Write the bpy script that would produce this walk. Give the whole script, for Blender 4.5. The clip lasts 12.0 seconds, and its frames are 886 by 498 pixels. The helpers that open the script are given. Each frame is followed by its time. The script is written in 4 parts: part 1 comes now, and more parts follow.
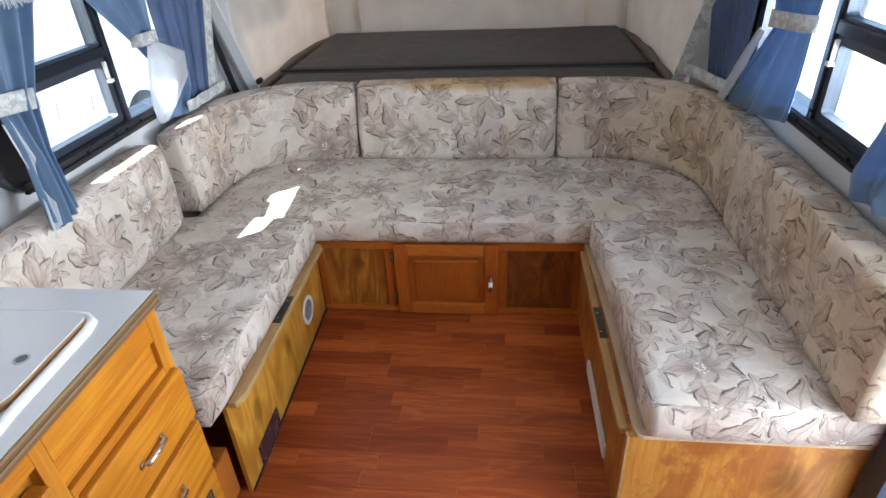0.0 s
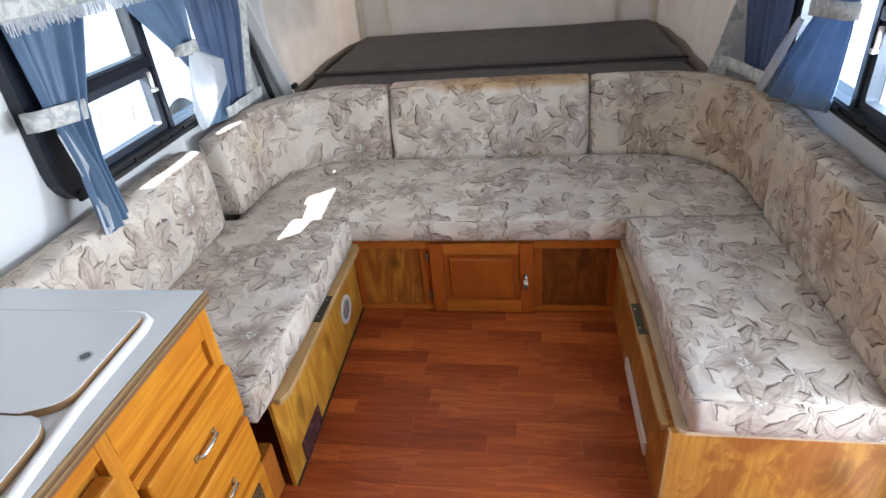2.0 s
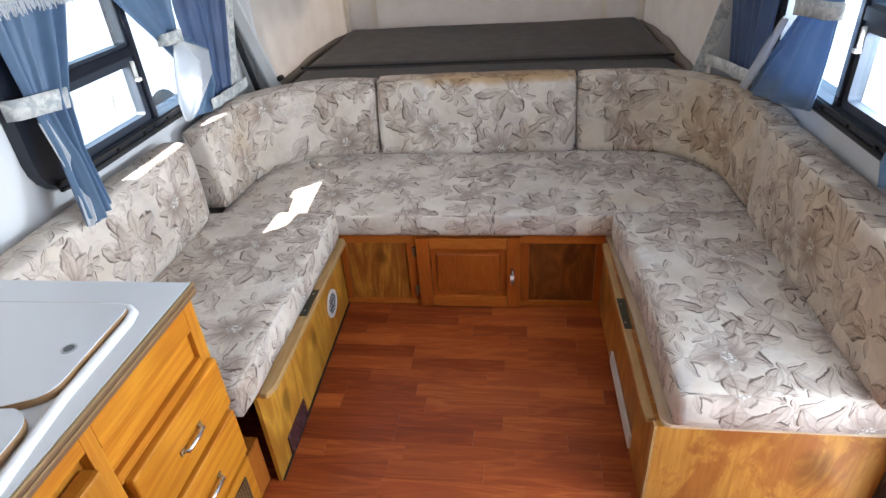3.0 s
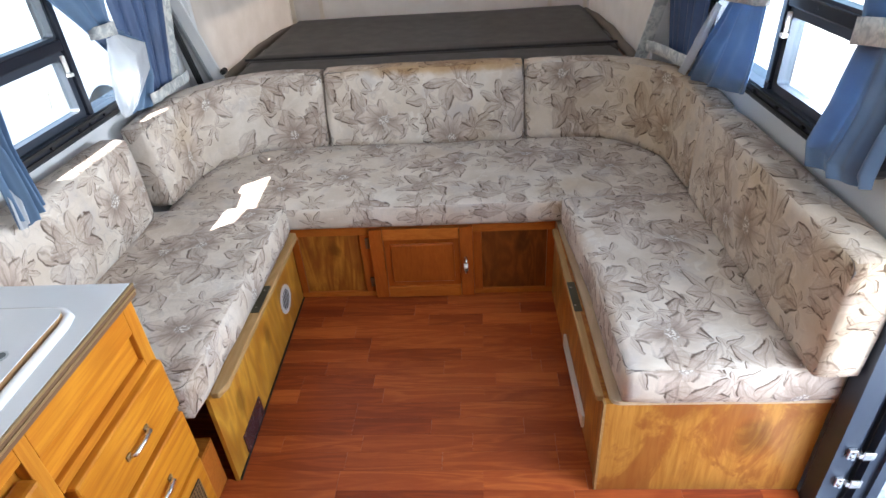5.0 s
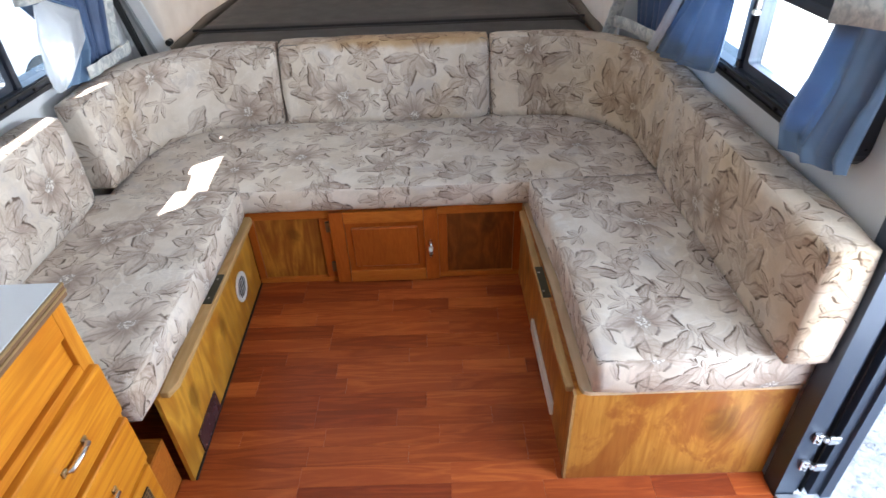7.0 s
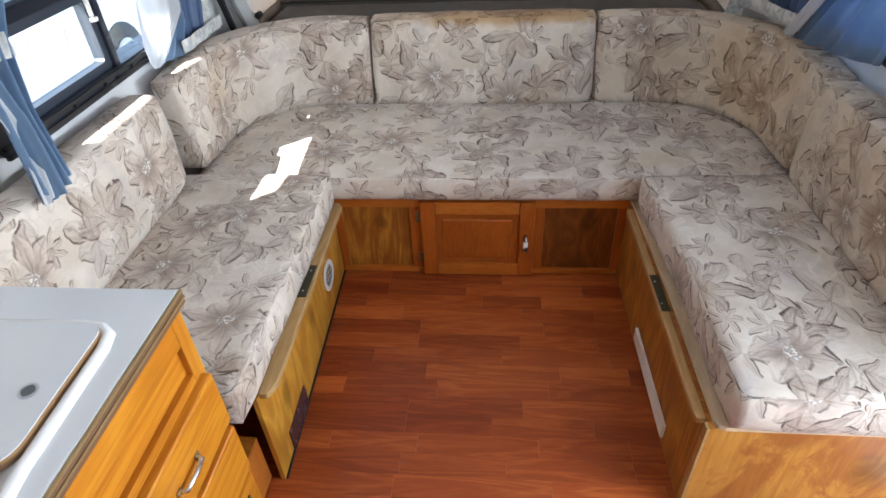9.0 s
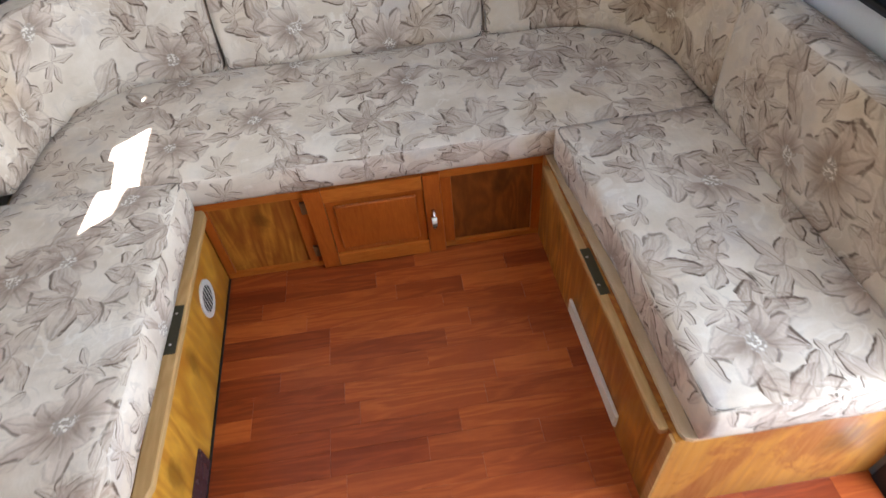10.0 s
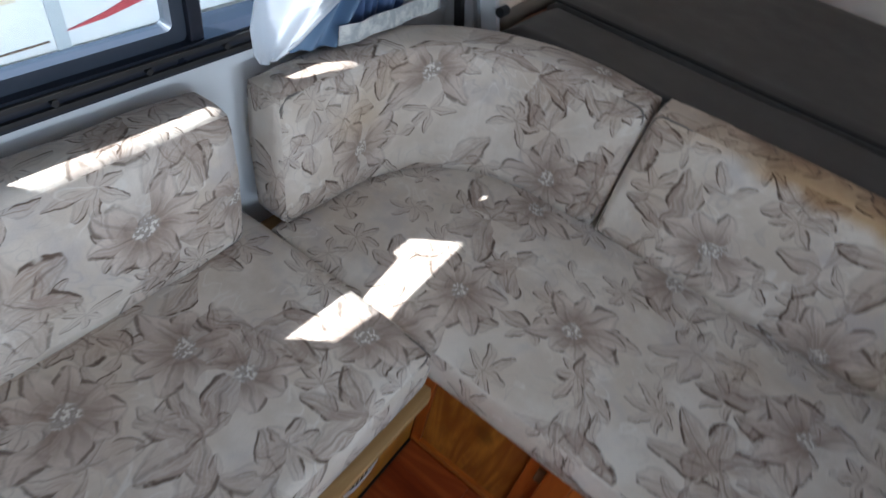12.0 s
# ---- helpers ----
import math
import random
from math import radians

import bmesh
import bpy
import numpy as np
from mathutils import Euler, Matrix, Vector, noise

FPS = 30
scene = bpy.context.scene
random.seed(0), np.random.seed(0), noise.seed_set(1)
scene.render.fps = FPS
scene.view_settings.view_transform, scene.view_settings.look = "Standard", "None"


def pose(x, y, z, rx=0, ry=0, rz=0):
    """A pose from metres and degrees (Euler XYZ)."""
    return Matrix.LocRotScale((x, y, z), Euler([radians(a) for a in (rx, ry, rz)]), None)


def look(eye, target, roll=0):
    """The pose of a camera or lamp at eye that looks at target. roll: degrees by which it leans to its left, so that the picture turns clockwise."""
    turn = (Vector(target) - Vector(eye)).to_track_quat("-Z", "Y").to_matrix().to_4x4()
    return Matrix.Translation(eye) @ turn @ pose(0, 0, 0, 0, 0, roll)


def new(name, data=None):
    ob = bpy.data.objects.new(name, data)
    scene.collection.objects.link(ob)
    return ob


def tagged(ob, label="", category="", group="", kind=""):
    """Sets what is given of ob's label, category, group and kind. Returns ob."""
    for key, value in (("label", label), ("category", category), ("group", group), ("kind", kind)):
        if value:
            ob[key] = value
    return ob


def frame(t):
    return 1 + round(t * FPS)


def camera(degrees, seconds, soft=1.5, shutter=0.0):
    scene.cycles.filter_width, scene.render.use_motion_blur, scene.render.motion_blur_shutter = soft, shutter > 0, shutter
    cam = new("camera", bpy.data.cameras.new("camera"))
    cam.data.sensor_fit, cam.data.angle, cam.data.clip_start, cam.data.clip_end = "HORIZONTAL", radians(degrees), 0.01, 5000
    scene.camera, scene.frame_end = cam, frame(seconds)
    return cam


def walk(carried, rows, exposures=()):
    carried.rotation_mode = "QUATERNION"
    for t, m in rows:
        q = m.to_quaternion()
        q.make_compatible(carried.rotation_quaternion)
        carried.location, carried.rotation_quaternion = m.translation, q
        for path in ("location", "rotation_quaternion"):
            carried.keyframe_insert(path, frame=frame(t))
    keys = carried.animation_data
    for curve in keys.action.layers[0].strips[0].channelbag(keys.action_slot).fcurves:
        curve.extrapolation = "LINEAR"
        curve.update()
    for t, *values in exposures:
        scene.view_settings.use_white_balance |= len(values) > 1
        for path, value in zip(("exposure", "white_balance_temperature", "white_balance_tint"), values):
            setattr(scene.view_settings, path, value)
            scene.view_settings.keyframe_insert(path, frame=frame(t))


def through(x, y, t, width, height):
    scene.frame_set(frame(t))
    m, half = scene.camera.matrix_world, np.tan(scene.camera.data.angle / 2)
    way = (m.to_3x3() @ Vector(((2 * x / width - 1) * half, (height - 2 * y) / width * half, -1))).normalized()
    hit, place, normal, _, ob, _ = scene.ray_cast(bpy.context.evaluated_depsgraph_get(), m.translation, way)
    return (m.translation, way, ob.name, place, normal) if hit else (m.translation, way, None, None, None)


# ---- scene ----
cam = camera(74.3, 12.0, shutter=0.35)
EXPOSURES = [(0.0, 2.38, 6200, 10), (7.7, 2.52, 6200, 10), (9.5, 2.42, 6400, 10), (10.5, 2.97, 6200, 10), (11.0, 2.72, 5950, 10), (11.5, 2.08, 5800, 8), (12.0, 1.6, 5740, 8)]
PATH = [
    (0, (0.234, 0.686, 1.454), (0.015, 2.389, 0.428), -3.0),
    (0.5, (0.227, 0.68, 1.449), (-0.046, 2.376, 0.424), -4.2),
    (1, (0.205, 0.671, 1.444), (-0.121, 2.359, 0.422), -5.1),
    (1.5, (0.209, 0.666, 1.454), (-0.134, 2.353, 0.436), -5.6),
    (2, (0.217, 0.666, 1.46), (-0.103, 2.357, 0.441), -5.6),
    (2.5, (0.203, 0.663, 1.458), (-0.084, 2.355, 0.432), -4.9),
    (4.5, (0.229, 0.663, 1.451), (0.043, 2.348, 0.39), -4.3),
    (5, (0.235, 0.66, 1.453), (0.102, 2.345, 0.384), -4.1),
    (5.5, (0.229, 0.662, 1.447), (0.132, 2.358, 0.391), -2.8),
    (6, (0.231, 0.669, 1.445), (0.171, 2.347, 0.358), -2.4),
    (6.5, (0.254, 0.7, 1.439), (0.244, 2.343, 0.299), -3.3),
    (7, (0.231, 0.741, 1.439), (0.218, 2.379, 0.292), -2.4),
    (7.5, (0.128, 0.752, 1.447), (-0.002, 2.381, 0.294), -2.2),
    (7.7, (0.088, 0.746, 1.445), (-0.086, 2.373, 0.295), -2.1),
    (9.3, (0.062, 0.975, 1.429), (-0.114, 2.509, 0.158), -4.0),
    (9.5, (0.118, 1.053, 1.421), (-0.044, 2.526, 0.078), -7.0),
    (10, (0.105, 1.246, 1.408), (0.192, 2.627, -0.036), -6.0),
    (10.5, (-0.002, 1.439, 1.408), (0.091, 2.799, -0.055), -4.9),
    (11, (-0.094, 1.649, 1.384), (-0.509, 3.04, 0.008), 2.1),
    (11.5, (-0.057, 1.833, 1.401), (-0.765, 3.028, -0.038), 2.2),
    (12, (-0.213, 1.962, 1.381), (-0.879, 3.217, -0.027), 13.5),
]
walk(cam, [(t, look(eye, target, roll)) for t, eye, target, roll in PATH],
     exposures=EXPOSURES)

# ---- light ----
world = bpy.data.worlds.new("world")
scene.world = world
world.use_nodes = True
SUN_DIR = Vector((0.80, 0.665, -1.0)).normalized()
sky = world.node_tree.nodes.new("ShaderNodeTexSky")
sky.sky_type, sky.sun_disc = "NISHITA", False
sky.sun_elevation = math.asin(-SUN_DIR.z)
sky.sun_rotation = math.atan2(-SUN_DIR.x, -SUN_DIR.y)
sky.dust_density = 2.0
world.node_tree.links.new(sky.outputs[0], world.node_tree.nodes["Background"].inputs[0])
world.node_tree.nodes["Background"].inputs[1].default_value = 0.15

sun = new("sun", bpy.data.lights.new("sun", "SUN"))
sun.data.energy, sun.data.angle, sun.data.color = 5.0, radians(0.6), (1.0, 0.95, 0.88)
sun.matrix_world = look((-8, -4, 9), Vector((-8, -4, 9)) + SUN_DIR)


def sky_lamp(name, m, w, h, watts, colour=(0.87, 0.94, 1.0)):
    """Daylight that comes in at an opening."""
    lamp = new(name, bpy.data.lights.new(name, "AREA"))
    lamp.data.shape, lamp.data.size, lamp.data.size_y = "RECTANGLE", w, h
    lamp.data.energy, lamp.data.color = watts, colour
    lamp.matrix_world = m
    return lamp


sky_lamp("window_light", look((1.45, 2.32, 1.02), (-1.0, 2.4, 0.92)), 0.9, 0.2, 13.0)
sky_lamp("door_light", look((1.2, 1.30, 0.95), (-0.6, 1.45, 0.2)), 0.62, 1.7, 4.4)


# ---- materials ----
class Nodes:
    """Short hand for a node tree."""

    def __init__(self, name):
        self.mat = bpy.data.materials.new(name)
        self.mat.use_nodes = True
        self.t = self.mat.node_tree
        self.bsdf = self.t.nodes["Principled BSDF"]
        self.out = self.t.nodes["Material Output"]

    def add(self, kind, **props):
        n = self.t.nodes.new("ShaderNode" + kind)
        for k, v in props.items():
            setattr(n, k, v)
        return n

    def put(self, socket, v):
        if isinstance(v, bpy.types.NodeSocket):
            self.t.links.new(v, socket)
        elif v is not None:
            socket.default_value = v

    def m(self, op, a, b=None, c=None, clamp=False):
        n = self.add("Math", operation=op, use_clamp=clamp)
        for s, v in zip(n.inputs, (a, b, c)):
            self.put(s, v)
        return n.outputs[0]

    def vm(self, op, a, b=None, scale=None):
        n = self.add("VectorMath", operation=op)
        self.put(n.inputs[0], a)
        if b is not None:
            self.put(n.inputs[1], b)
        if scale is not None:
            self.put(n.inputs["Scale"], scale)
        return n.outputs["Value"] if op in ("LENGTH", "DOT_PRODUCT") else n.outputs[0]

    def coord(self, which="Object"):
        return self.add("TexCoord").outputs[which]

    def map(self, v, scale=(1, 1, 1), loc=(0, 0, 0), rot=(0, 0, 0)):
        n = self.add("Mapping")
        self.put(n.inputs[0], v)
        n.inputs["Location"].default_value, n.inputs["Scale"].default_value = loc, scale
        n.inputs["Rotation"].default_value = rot
        return n.outputs[0]

    def noise(self, v, scale, detail=4, rough=0.55, dist=0.0, out=0):
        n = self.add("TexNoise")
        self.put(n.inputs["Vector"], v)
        n.inputs["Scale"].default_value, n.inputs["Detail"].default_value = scale, detail
        n.inputs["Roughness"].default_value, n.inputs["Distortion"].default_value = rough, dist
        return n.outputs[out]

    def mix(self, f, a, b, mode="MIX"):
        n = self.add("MixRGB", blend_type=mode)
        self.put(n.inputs[0], f)
        for s, v in zip(n.inputs[1:3], (a, b)):
            self.put(s, (*v, 1) if isinstance(v, tuple) else v)
        return n.outputs[0]

    def ramp(self, v, lo, hi, a=0.0, b=1.0, smooth=True):
        n = self.add("MapRange", interpolation_type="SMOOTHSTEP" if smooth else "LINEAR")
        for s, x in zip(n.inputs, (v, lo, hi, a, b)):
            self.put(s, x)
        return n.outputs[0]

    def bump(self, h, strength=0.2, dist=0.01):
        n = self.add("Bump")
        n.inputs["Strength"].default_value, n.inputs["Distance"].default_value = strength, dist
        self.put(n.inputs["Height"], h)
        self.put(self.bsdf.inputs["Normal"], n.outputs[0])

    def done(self, colour=None, rough=None, metal=None, **more):
        b = self.bsdf
        if colour is not None:
            self.put(b.inputs["Base Color"], (*colour, 1) if isinstance(colour, tuple) else colour)
        self.put(b.inputs["Roughness"], rough)
        self.put(b.inputs["Metallic"], metal)
        for k, v in more.items():
            self.put(b.inputs[k.replace("_", " ")], v)
        return self.mat


def plain(name, colour, rough=0.5, metal=0.0, vary=0.12, scale=9.0, bump=0.0):
    g = Nodes(name)
    n = g.noise(g.coord(), scale, 5)
    fine = g.noise(g.coord(), scale * 14, 3)
    f = g.m("ADD", g.m("MULTIPLY", n, 0.65), g.m("MULTIPLY", fine, 0.35))
    dark = tuple(c * (1 - vary) for c in colour)
    light = tuple(min(1, c * (1 + vary)) for c in colour)
    if bump:
        g.bump(fine, bump, 0.002)
    return g.done(g.mix(f, dark, light), g.ramp(n, 0.2, 0.8, rough - 0.06, rough + 0.06), metal)


def sprays(g, uv, scale, count, reach, width, shift, keep, loose=0.72):
    """Printed fans of pointed leaves, one fan a cell: fill, pen line, distance from the middle, across each leaf."""
    v = g.map(uv, (scale, scale, scale), (shift, shift * 0.7, 0))
    vor = g.add("TexVoronoi", voronoi_dimensions="2D", feature="F1")
    g.put(vor.inputs["Vector"], v)
    vor.inputs["Scale"].default_value, vor.inputs["Randomness"].default_value = 1.0, loose
    d = g.vm("SUBTRACT", v, vor.outputs["Position"])
    sep, rnd = g.add("SeparateXYZ"), g.add("SeparateXYZ")
    g.put(sep.inputs[0], d)
    g.put(rnd.inputs[0], vor.outputs["Color"])
    ang = g.m("ADD", g.m("ARCTAN2", sep.outputs[1], sep.outputs[0]), g.m("MULTIPLY", rnd.outputs[0], 6.283))
    r = g.m("SQRT", g.m("ADD", g.m("MULTIPLY", sep.outputs[0], sep.outputs[0]), g.m("MULTIPLY", sep.outputs[1], sep.outputs[1])))
    turn = g.m("WRAP", g.m("MULTIPLY", ang, count / 6.2832), count, 0.0)
    idx = g.m("FLOOR", turn)
    a = g.m("MULTIPLY", g.m("SUBTRACT", g.m("SUBTRACT", turn, idx), 0.5), 6.2832 / count)
    pick = g.m("FRACT", g.m("MULTIPLY", g.m("SINE", g.m("ADD", g.m("MULTIPLY", idx, 12.99), g.m("MULTIPLY", rnd.outputs[1], 78.2))), 437.5))
    on = g.m("LESS_THAN", pick, keep)
    size = g.m("MULTIPLY", g.m("ADD", 0.72, g.m("MULTIPLY", g.m("FRACT", g.m("MULTIPLY", pick, 7.3)), 0.4)), reach)
    along = g.m("DIVIDE", g.m("MULTIPLY", r, g.m("COSINE", a)), size, clamp=True)
    across = g.m("MULTIPLY", r, g.m("SINE", a))
    half = g.m("MULTIPLY", g.m("POWER", g.m("SINE", g.m("MULTIPLY", g.m("POWER", along, 0.85), 3.1416)), 0.8), width)
    gap = g.m("SUBTRACT", half, g.m("ABSOLUTE", across))
    fill = g.m("MULTIPLY", g.m("MULTIPLY", on, g.ramp(along, 0.94, 0.99, 1, 0)), g.ramp(gap, -0.004, 0.012))
    bold = g.ramp(across, -width * 0.5, width * 0.5, 0.25, 1.0)
    line = g.m("MULTIPLY", g.m("MULTIPLY", on, bold), g.m("MULTIPLY", g.ramp(g.m("ABSOLUTE", gap), 0.004, 0.020, 1, 0), g.m("MULTIPLY", g.ramp(along, 0.02, 0.12), g.ramp(along, 0.93, 0.99, 1, 0))))
    rib = g.m("MULTIPLY", g.m("MULTIPLY", fill, 0.4), g.ramp(g.m("ABSOLUTE", across), 0.003, 0.012, 1, 0))
    comb = g.add("CombineXYZ")
    g.put(comb.inputs[0], g.m("MULTIPLY", across, 46.0))
    g.put(comb.inputs[1], g.m("MULTIPLY", r, 5.0))
    g.put(comb.inputs[2], g.m("MULTIPLY", idx, 3.7))
    brush = g.ramp(g.noise(comb.outputs[0], 1.3, 3), 0.40, 0.60)
    return fill, g.m("MAXIMUM", line, rib), r, g.m("DIVIDE", across, width), brush


def floral(name="floral_upholstery", yellower=0.0, top_stain=0.0):
    """Cream furnishing print of broad taupe leaves and open flowers, with an optional yellow tint; top_stain browns the
    upper edge.
    """
    g = Nodes(name)
    uv0 = g.coord("UV")
    warp = g.vm("SUBTRACT", g.noise(uv0, 7, 2, 0.5, 0, 1), (0.5, 0.5, 0.5))
    warp2 = g.vm("SUBTRACT", g.noise(uv0, 30, 2, 0.6, 0, 1), (0.5, 0.5, 0.5))
    uv = g.vm("ADD", g.vm("ADD", uv0, g.vm("SCALE", warp, scale=0.075)), g.vm("SCALE", warp2, scale=0.014))
    tone = g.noise(uv0, 5.5, 4, 0.6)
    tint = g.noise(g.map(uv0, loc=(3.1, 7.7, 0)), 7, 3, 0.6)
    col = g.mix(g.ramp(tone, 0.35, 0.65), (0.615, 0.533, 0.444), (0.735, 0.667, 0.587))
    col = g.mix(g.ramp(tint, 0.52, 0.68, 0, 0.5), col, (0.50, 0.462, 0.452))
    pen = g.ramp(g.noise(uv0, 34, 3, 0.6), 0.32, 0.50, 0.15, 1.0)
    # curling scrolls, pale and grey
    for loc, lines, tone_c, f in ((0.0, 5.0, (0.42, 0.375, 0.35), 0.38), (6.3, 4.0, (0.80, 0.76, 0.70), 0.5)):
        curl = g.noise(g.map(uv, loc=(loc, loc, 0)), 8.5, 1, 0.4, 1.8)
        stroke = g.ramp(g.m("ABSOLUTE", g.m("SUBTRACT", g.m("FRACT", g.m("MULTIPLY", curl, lines)), 0.5)), 0.015, 0.11, 1, 0)
        where = g.ramp(g.noise(g.map(uv0, loc=(9 + loc, 2, 0)), 6, 2), 0.45, 0.60)
        col = g.mix(g.m("MULTIPLY", g.m("MULTIPLY", stroke, where), f), col, tone_c)
    some = g.ramp(g.noise(g.map(uv0, loc=(2, 8, 0)), 4.2, 2), 0.34, 0.54, 0.62, 1.0)
    ink_c = (0.12, 0.082, 0.06)
    # sprigs, leaf fans, and the broadest leaves last
    for scale, count, reach, width, shift, keep, fill_f, ink, tone_c in ((7.6, 7, 0.47, 0.075, 9.2, 0.80, 0.62, 0.95, (0.44, 0.345, 0.285)),
                                                                          (4.7, 6, 0.47, 0.105, 0.3, 0.68, 0.68, 1.0, (0.405, 0.312, 0.255)),
                                                                          (3.4, 7, 0.48, 0.100, 4.6, 0.60, 0.80, 1.0, (0.365, 0.277, 0.225))):
        fill, line, r, acr, brush = sprays(g, uv, scale, count, reach, width, shift, keep)
        soft_f = g.m("MULTIPLY", some, g.m("MULTIPLY", g.ramp(acr, -1, 1, fill_f * 0.45, fill_f * 1.1), g.ramp(brush, 0, 1, 0.55, 1.1, False)))
        col = g.mix(g.m("MULTIPLY", fill, soft_f), col, tone_c)
        col = g.mix(g.m("MULTIPLY", g.m("MULTIPLY", line, pen), g.m("MULTIPLY", some, ink)), col, ink_c)
    # open flowers: shaded petals, dotted heart
    fill, line, r, acr, brush = sprays(g, uv, 3.0, 9, 0.33, 0.085, 1.9, 0.84, 0.8)
    ground = g.ramp(g.m("ADD", r, g.m("MULTIPLY", g.noise(uv0, 16, 3), 0.22)), 0.22, 0.36, 0.30, 0)
    col = g.mix(ground, col, (0.39, 0.34, 0.315))
    petal = g.mix(g.ramp(r, 0.05, 0.24), (0.36, 0.27, 0.215), g.mix(g.ramp(acr, -1, 1), (0.73, 0.64, 0.56), (0.505, 0.405, 0.345)))
    col = g.mix(g.m("MULTIPLY", fill, 0.7), col, petal)
    col = g.mix(g.m("MULTIPLY", g.m("MULTIPLY", line, pen), 0.75), col, ink_c)
    col = g.mix(g.m("MULTIPLY", g.m("MULTIPLY", fill, brush), g.ramp(r, 0.05, 0.22, 0.45, 0.10)), col, (0.24, 0.18, 0.14))
    heart = g.ramp(r, 0.045, 0.075, 1, 0)
    col = g.mix(g.m("MULTIPLY", heart, 0.75), col, (0.36, 0.32, 0.29))
    dots = g.m("MULTIPLY", heart, g.ramp(g.noise(uv0, 130, 1), 0.5, 0.58))
    col = g.mix(g.m("MULTIPLY", dots, 0.9), col, (0.78, 0.74, 0.68))
    # weave, fading, old tea-coloured stains and the optional yellow tint
    weave = g.noise(g.map(uv0, (1, 1, 1)), 420, 2)
    col = g.mix(g.ramp(weave, 0.3, 0.7, 0.10, 0.0), col, (0.2, 0.18, 0.16))
    stain = g.ramp(g.noise(g.map(uv0, loc=(1, 4, 2)), 2.2, 5), 0.56 - 0.2 * yellower, 0.76 - 0.1 * yellower, 0.45 * yellower, 0.55 + 0.4 * yellower)
    col = g.mix(stain, col, (0.84, 0.71, 0.51), "MULTIPLY")
    if top_stain:
        sep = g.add("SeparateXYZ")
        g.put(sep.inputs[0], g.coord("Generated"))
        edge = g.m("ADD", sep.outputs[2], g.m("MULTIPLY", g.m("SUBTRACT", g.noise(uv0, 9, 4), 0.5), 0.22))
        col = g.mix(g.m("MULTIPLY", g.ramp(edge, 0.86, 0.97, 0, top_stain), g.ramp(sep.outputs[0], 0.05, 0.4, 0.3, 1.0)), col, (0.70, 0.47, 0.22), "MULTIPLY")
    soft = g.noise(g.coord(), 14, 3)
    crease = g.noise(g.map(uv0, (22, 3, 1)), 2, 2)
    g.bump(g.m("ADD", g.m("ADD", soft, g.m("MULTIPLY", crease, 0.35)), g.m("MULTIPLY", weave, 0.06)), 0.4, 0.012)
    return g.done(col, 0.92, 0.0, Sheen_Weight=0.12, Specular_IOR_Level=0.12)


def wood(name, light, dark, stretch, rough=0.38, knots=True, coat=0.25, tone=0.25, ring=0.85, knot=0.17, stained=0.0):
    """Varnished pine; stretch is small along the grain."""
    g = Nodes(name)
    co = g.coord()
    per = g.add("ObjectInfo").outputs["Random"]
    co = g.vm("ADD", co, g.vm("SCALE", (7.3, 3.1, 5.7), scale=per))
    v = g.map(co, stretch)
    big = g.noise(v, 3.2, 3, 0.5, 0.6)
    rings = g.m("ABSOLUTE", g.m("SUBTRACT", g.m("FRACT", g.m("MULTIPLY", big, 7.0)), 0.5))
    grain = g.noise(v, 42, 5, 0.65)
    f = g.m("ADD", g.m("MULTIPLY", rings, ring), g.m("MULTIPLY", grain, 1.4 - ring))
    col = g.mix(g.ramp(f, 0.2, 0.95), dark, light)
    blotch = g.noise(co, 3.4, 3)
    col = g.mix(g.ramp(blotch, 0.46, 0.66, 0, tone), col, tuple(c * 0.6 for c in dark))
    if stained:
        s = g.noise(g.map(co, (1.0, 1.0, 0.5), (2.3, 0.4, 1.7)), 6.5, 6, 0.66, 1.0)
        col = g.mix(g.m("MULTIPLY", g.ramp(s, 0.47, 0.57, 0, stained), g.ramp(grain, 0.3, 0.7, 0.6, 1.0)), col, (0.27, 0.072, 0.016))
    if knots:
        vor = g.add("TexVoronoi", voronoi_dimensions="2D", feature="F1")
        s3, c3 = g.add("SeparateXYZ"), g.add("CombineXYZ")
        g.put(s3.inputs[0], co)
        g.put(c3.inputs[0], g.m("ADD", s3.outputs[0], s3.outputs[1]))
        g.put(c3.inputs[1], g.m("MULTIPLY", s3.outputs[2], 0.62))
        g.put(vor.inputs["Vector"], c3.outputs[0])
        vor.inputs["Scale"].default_value = 3.8
        k = g.ramp(g.m("ADD", vor.outputs["Distance"], g.m("MULTIPLY", g.m("SUBTRACT", g.noise(co, 24, 3), 0.5), 0.16)), knot * 0.25, knot, 0.6, 0)
        col = g.mix(k, col, tuple(c * 0.3 for c in dark))
    g.bump(f, 0.12, 0.002)
    return g.done(col, g.ramp(grain, 0.2, 0.8, rough - 0.08, rough + 0.1), 0.0, Coat_Weight=coat, Coat_Roughness=0.25, Specular_IOR_Level=0.35)


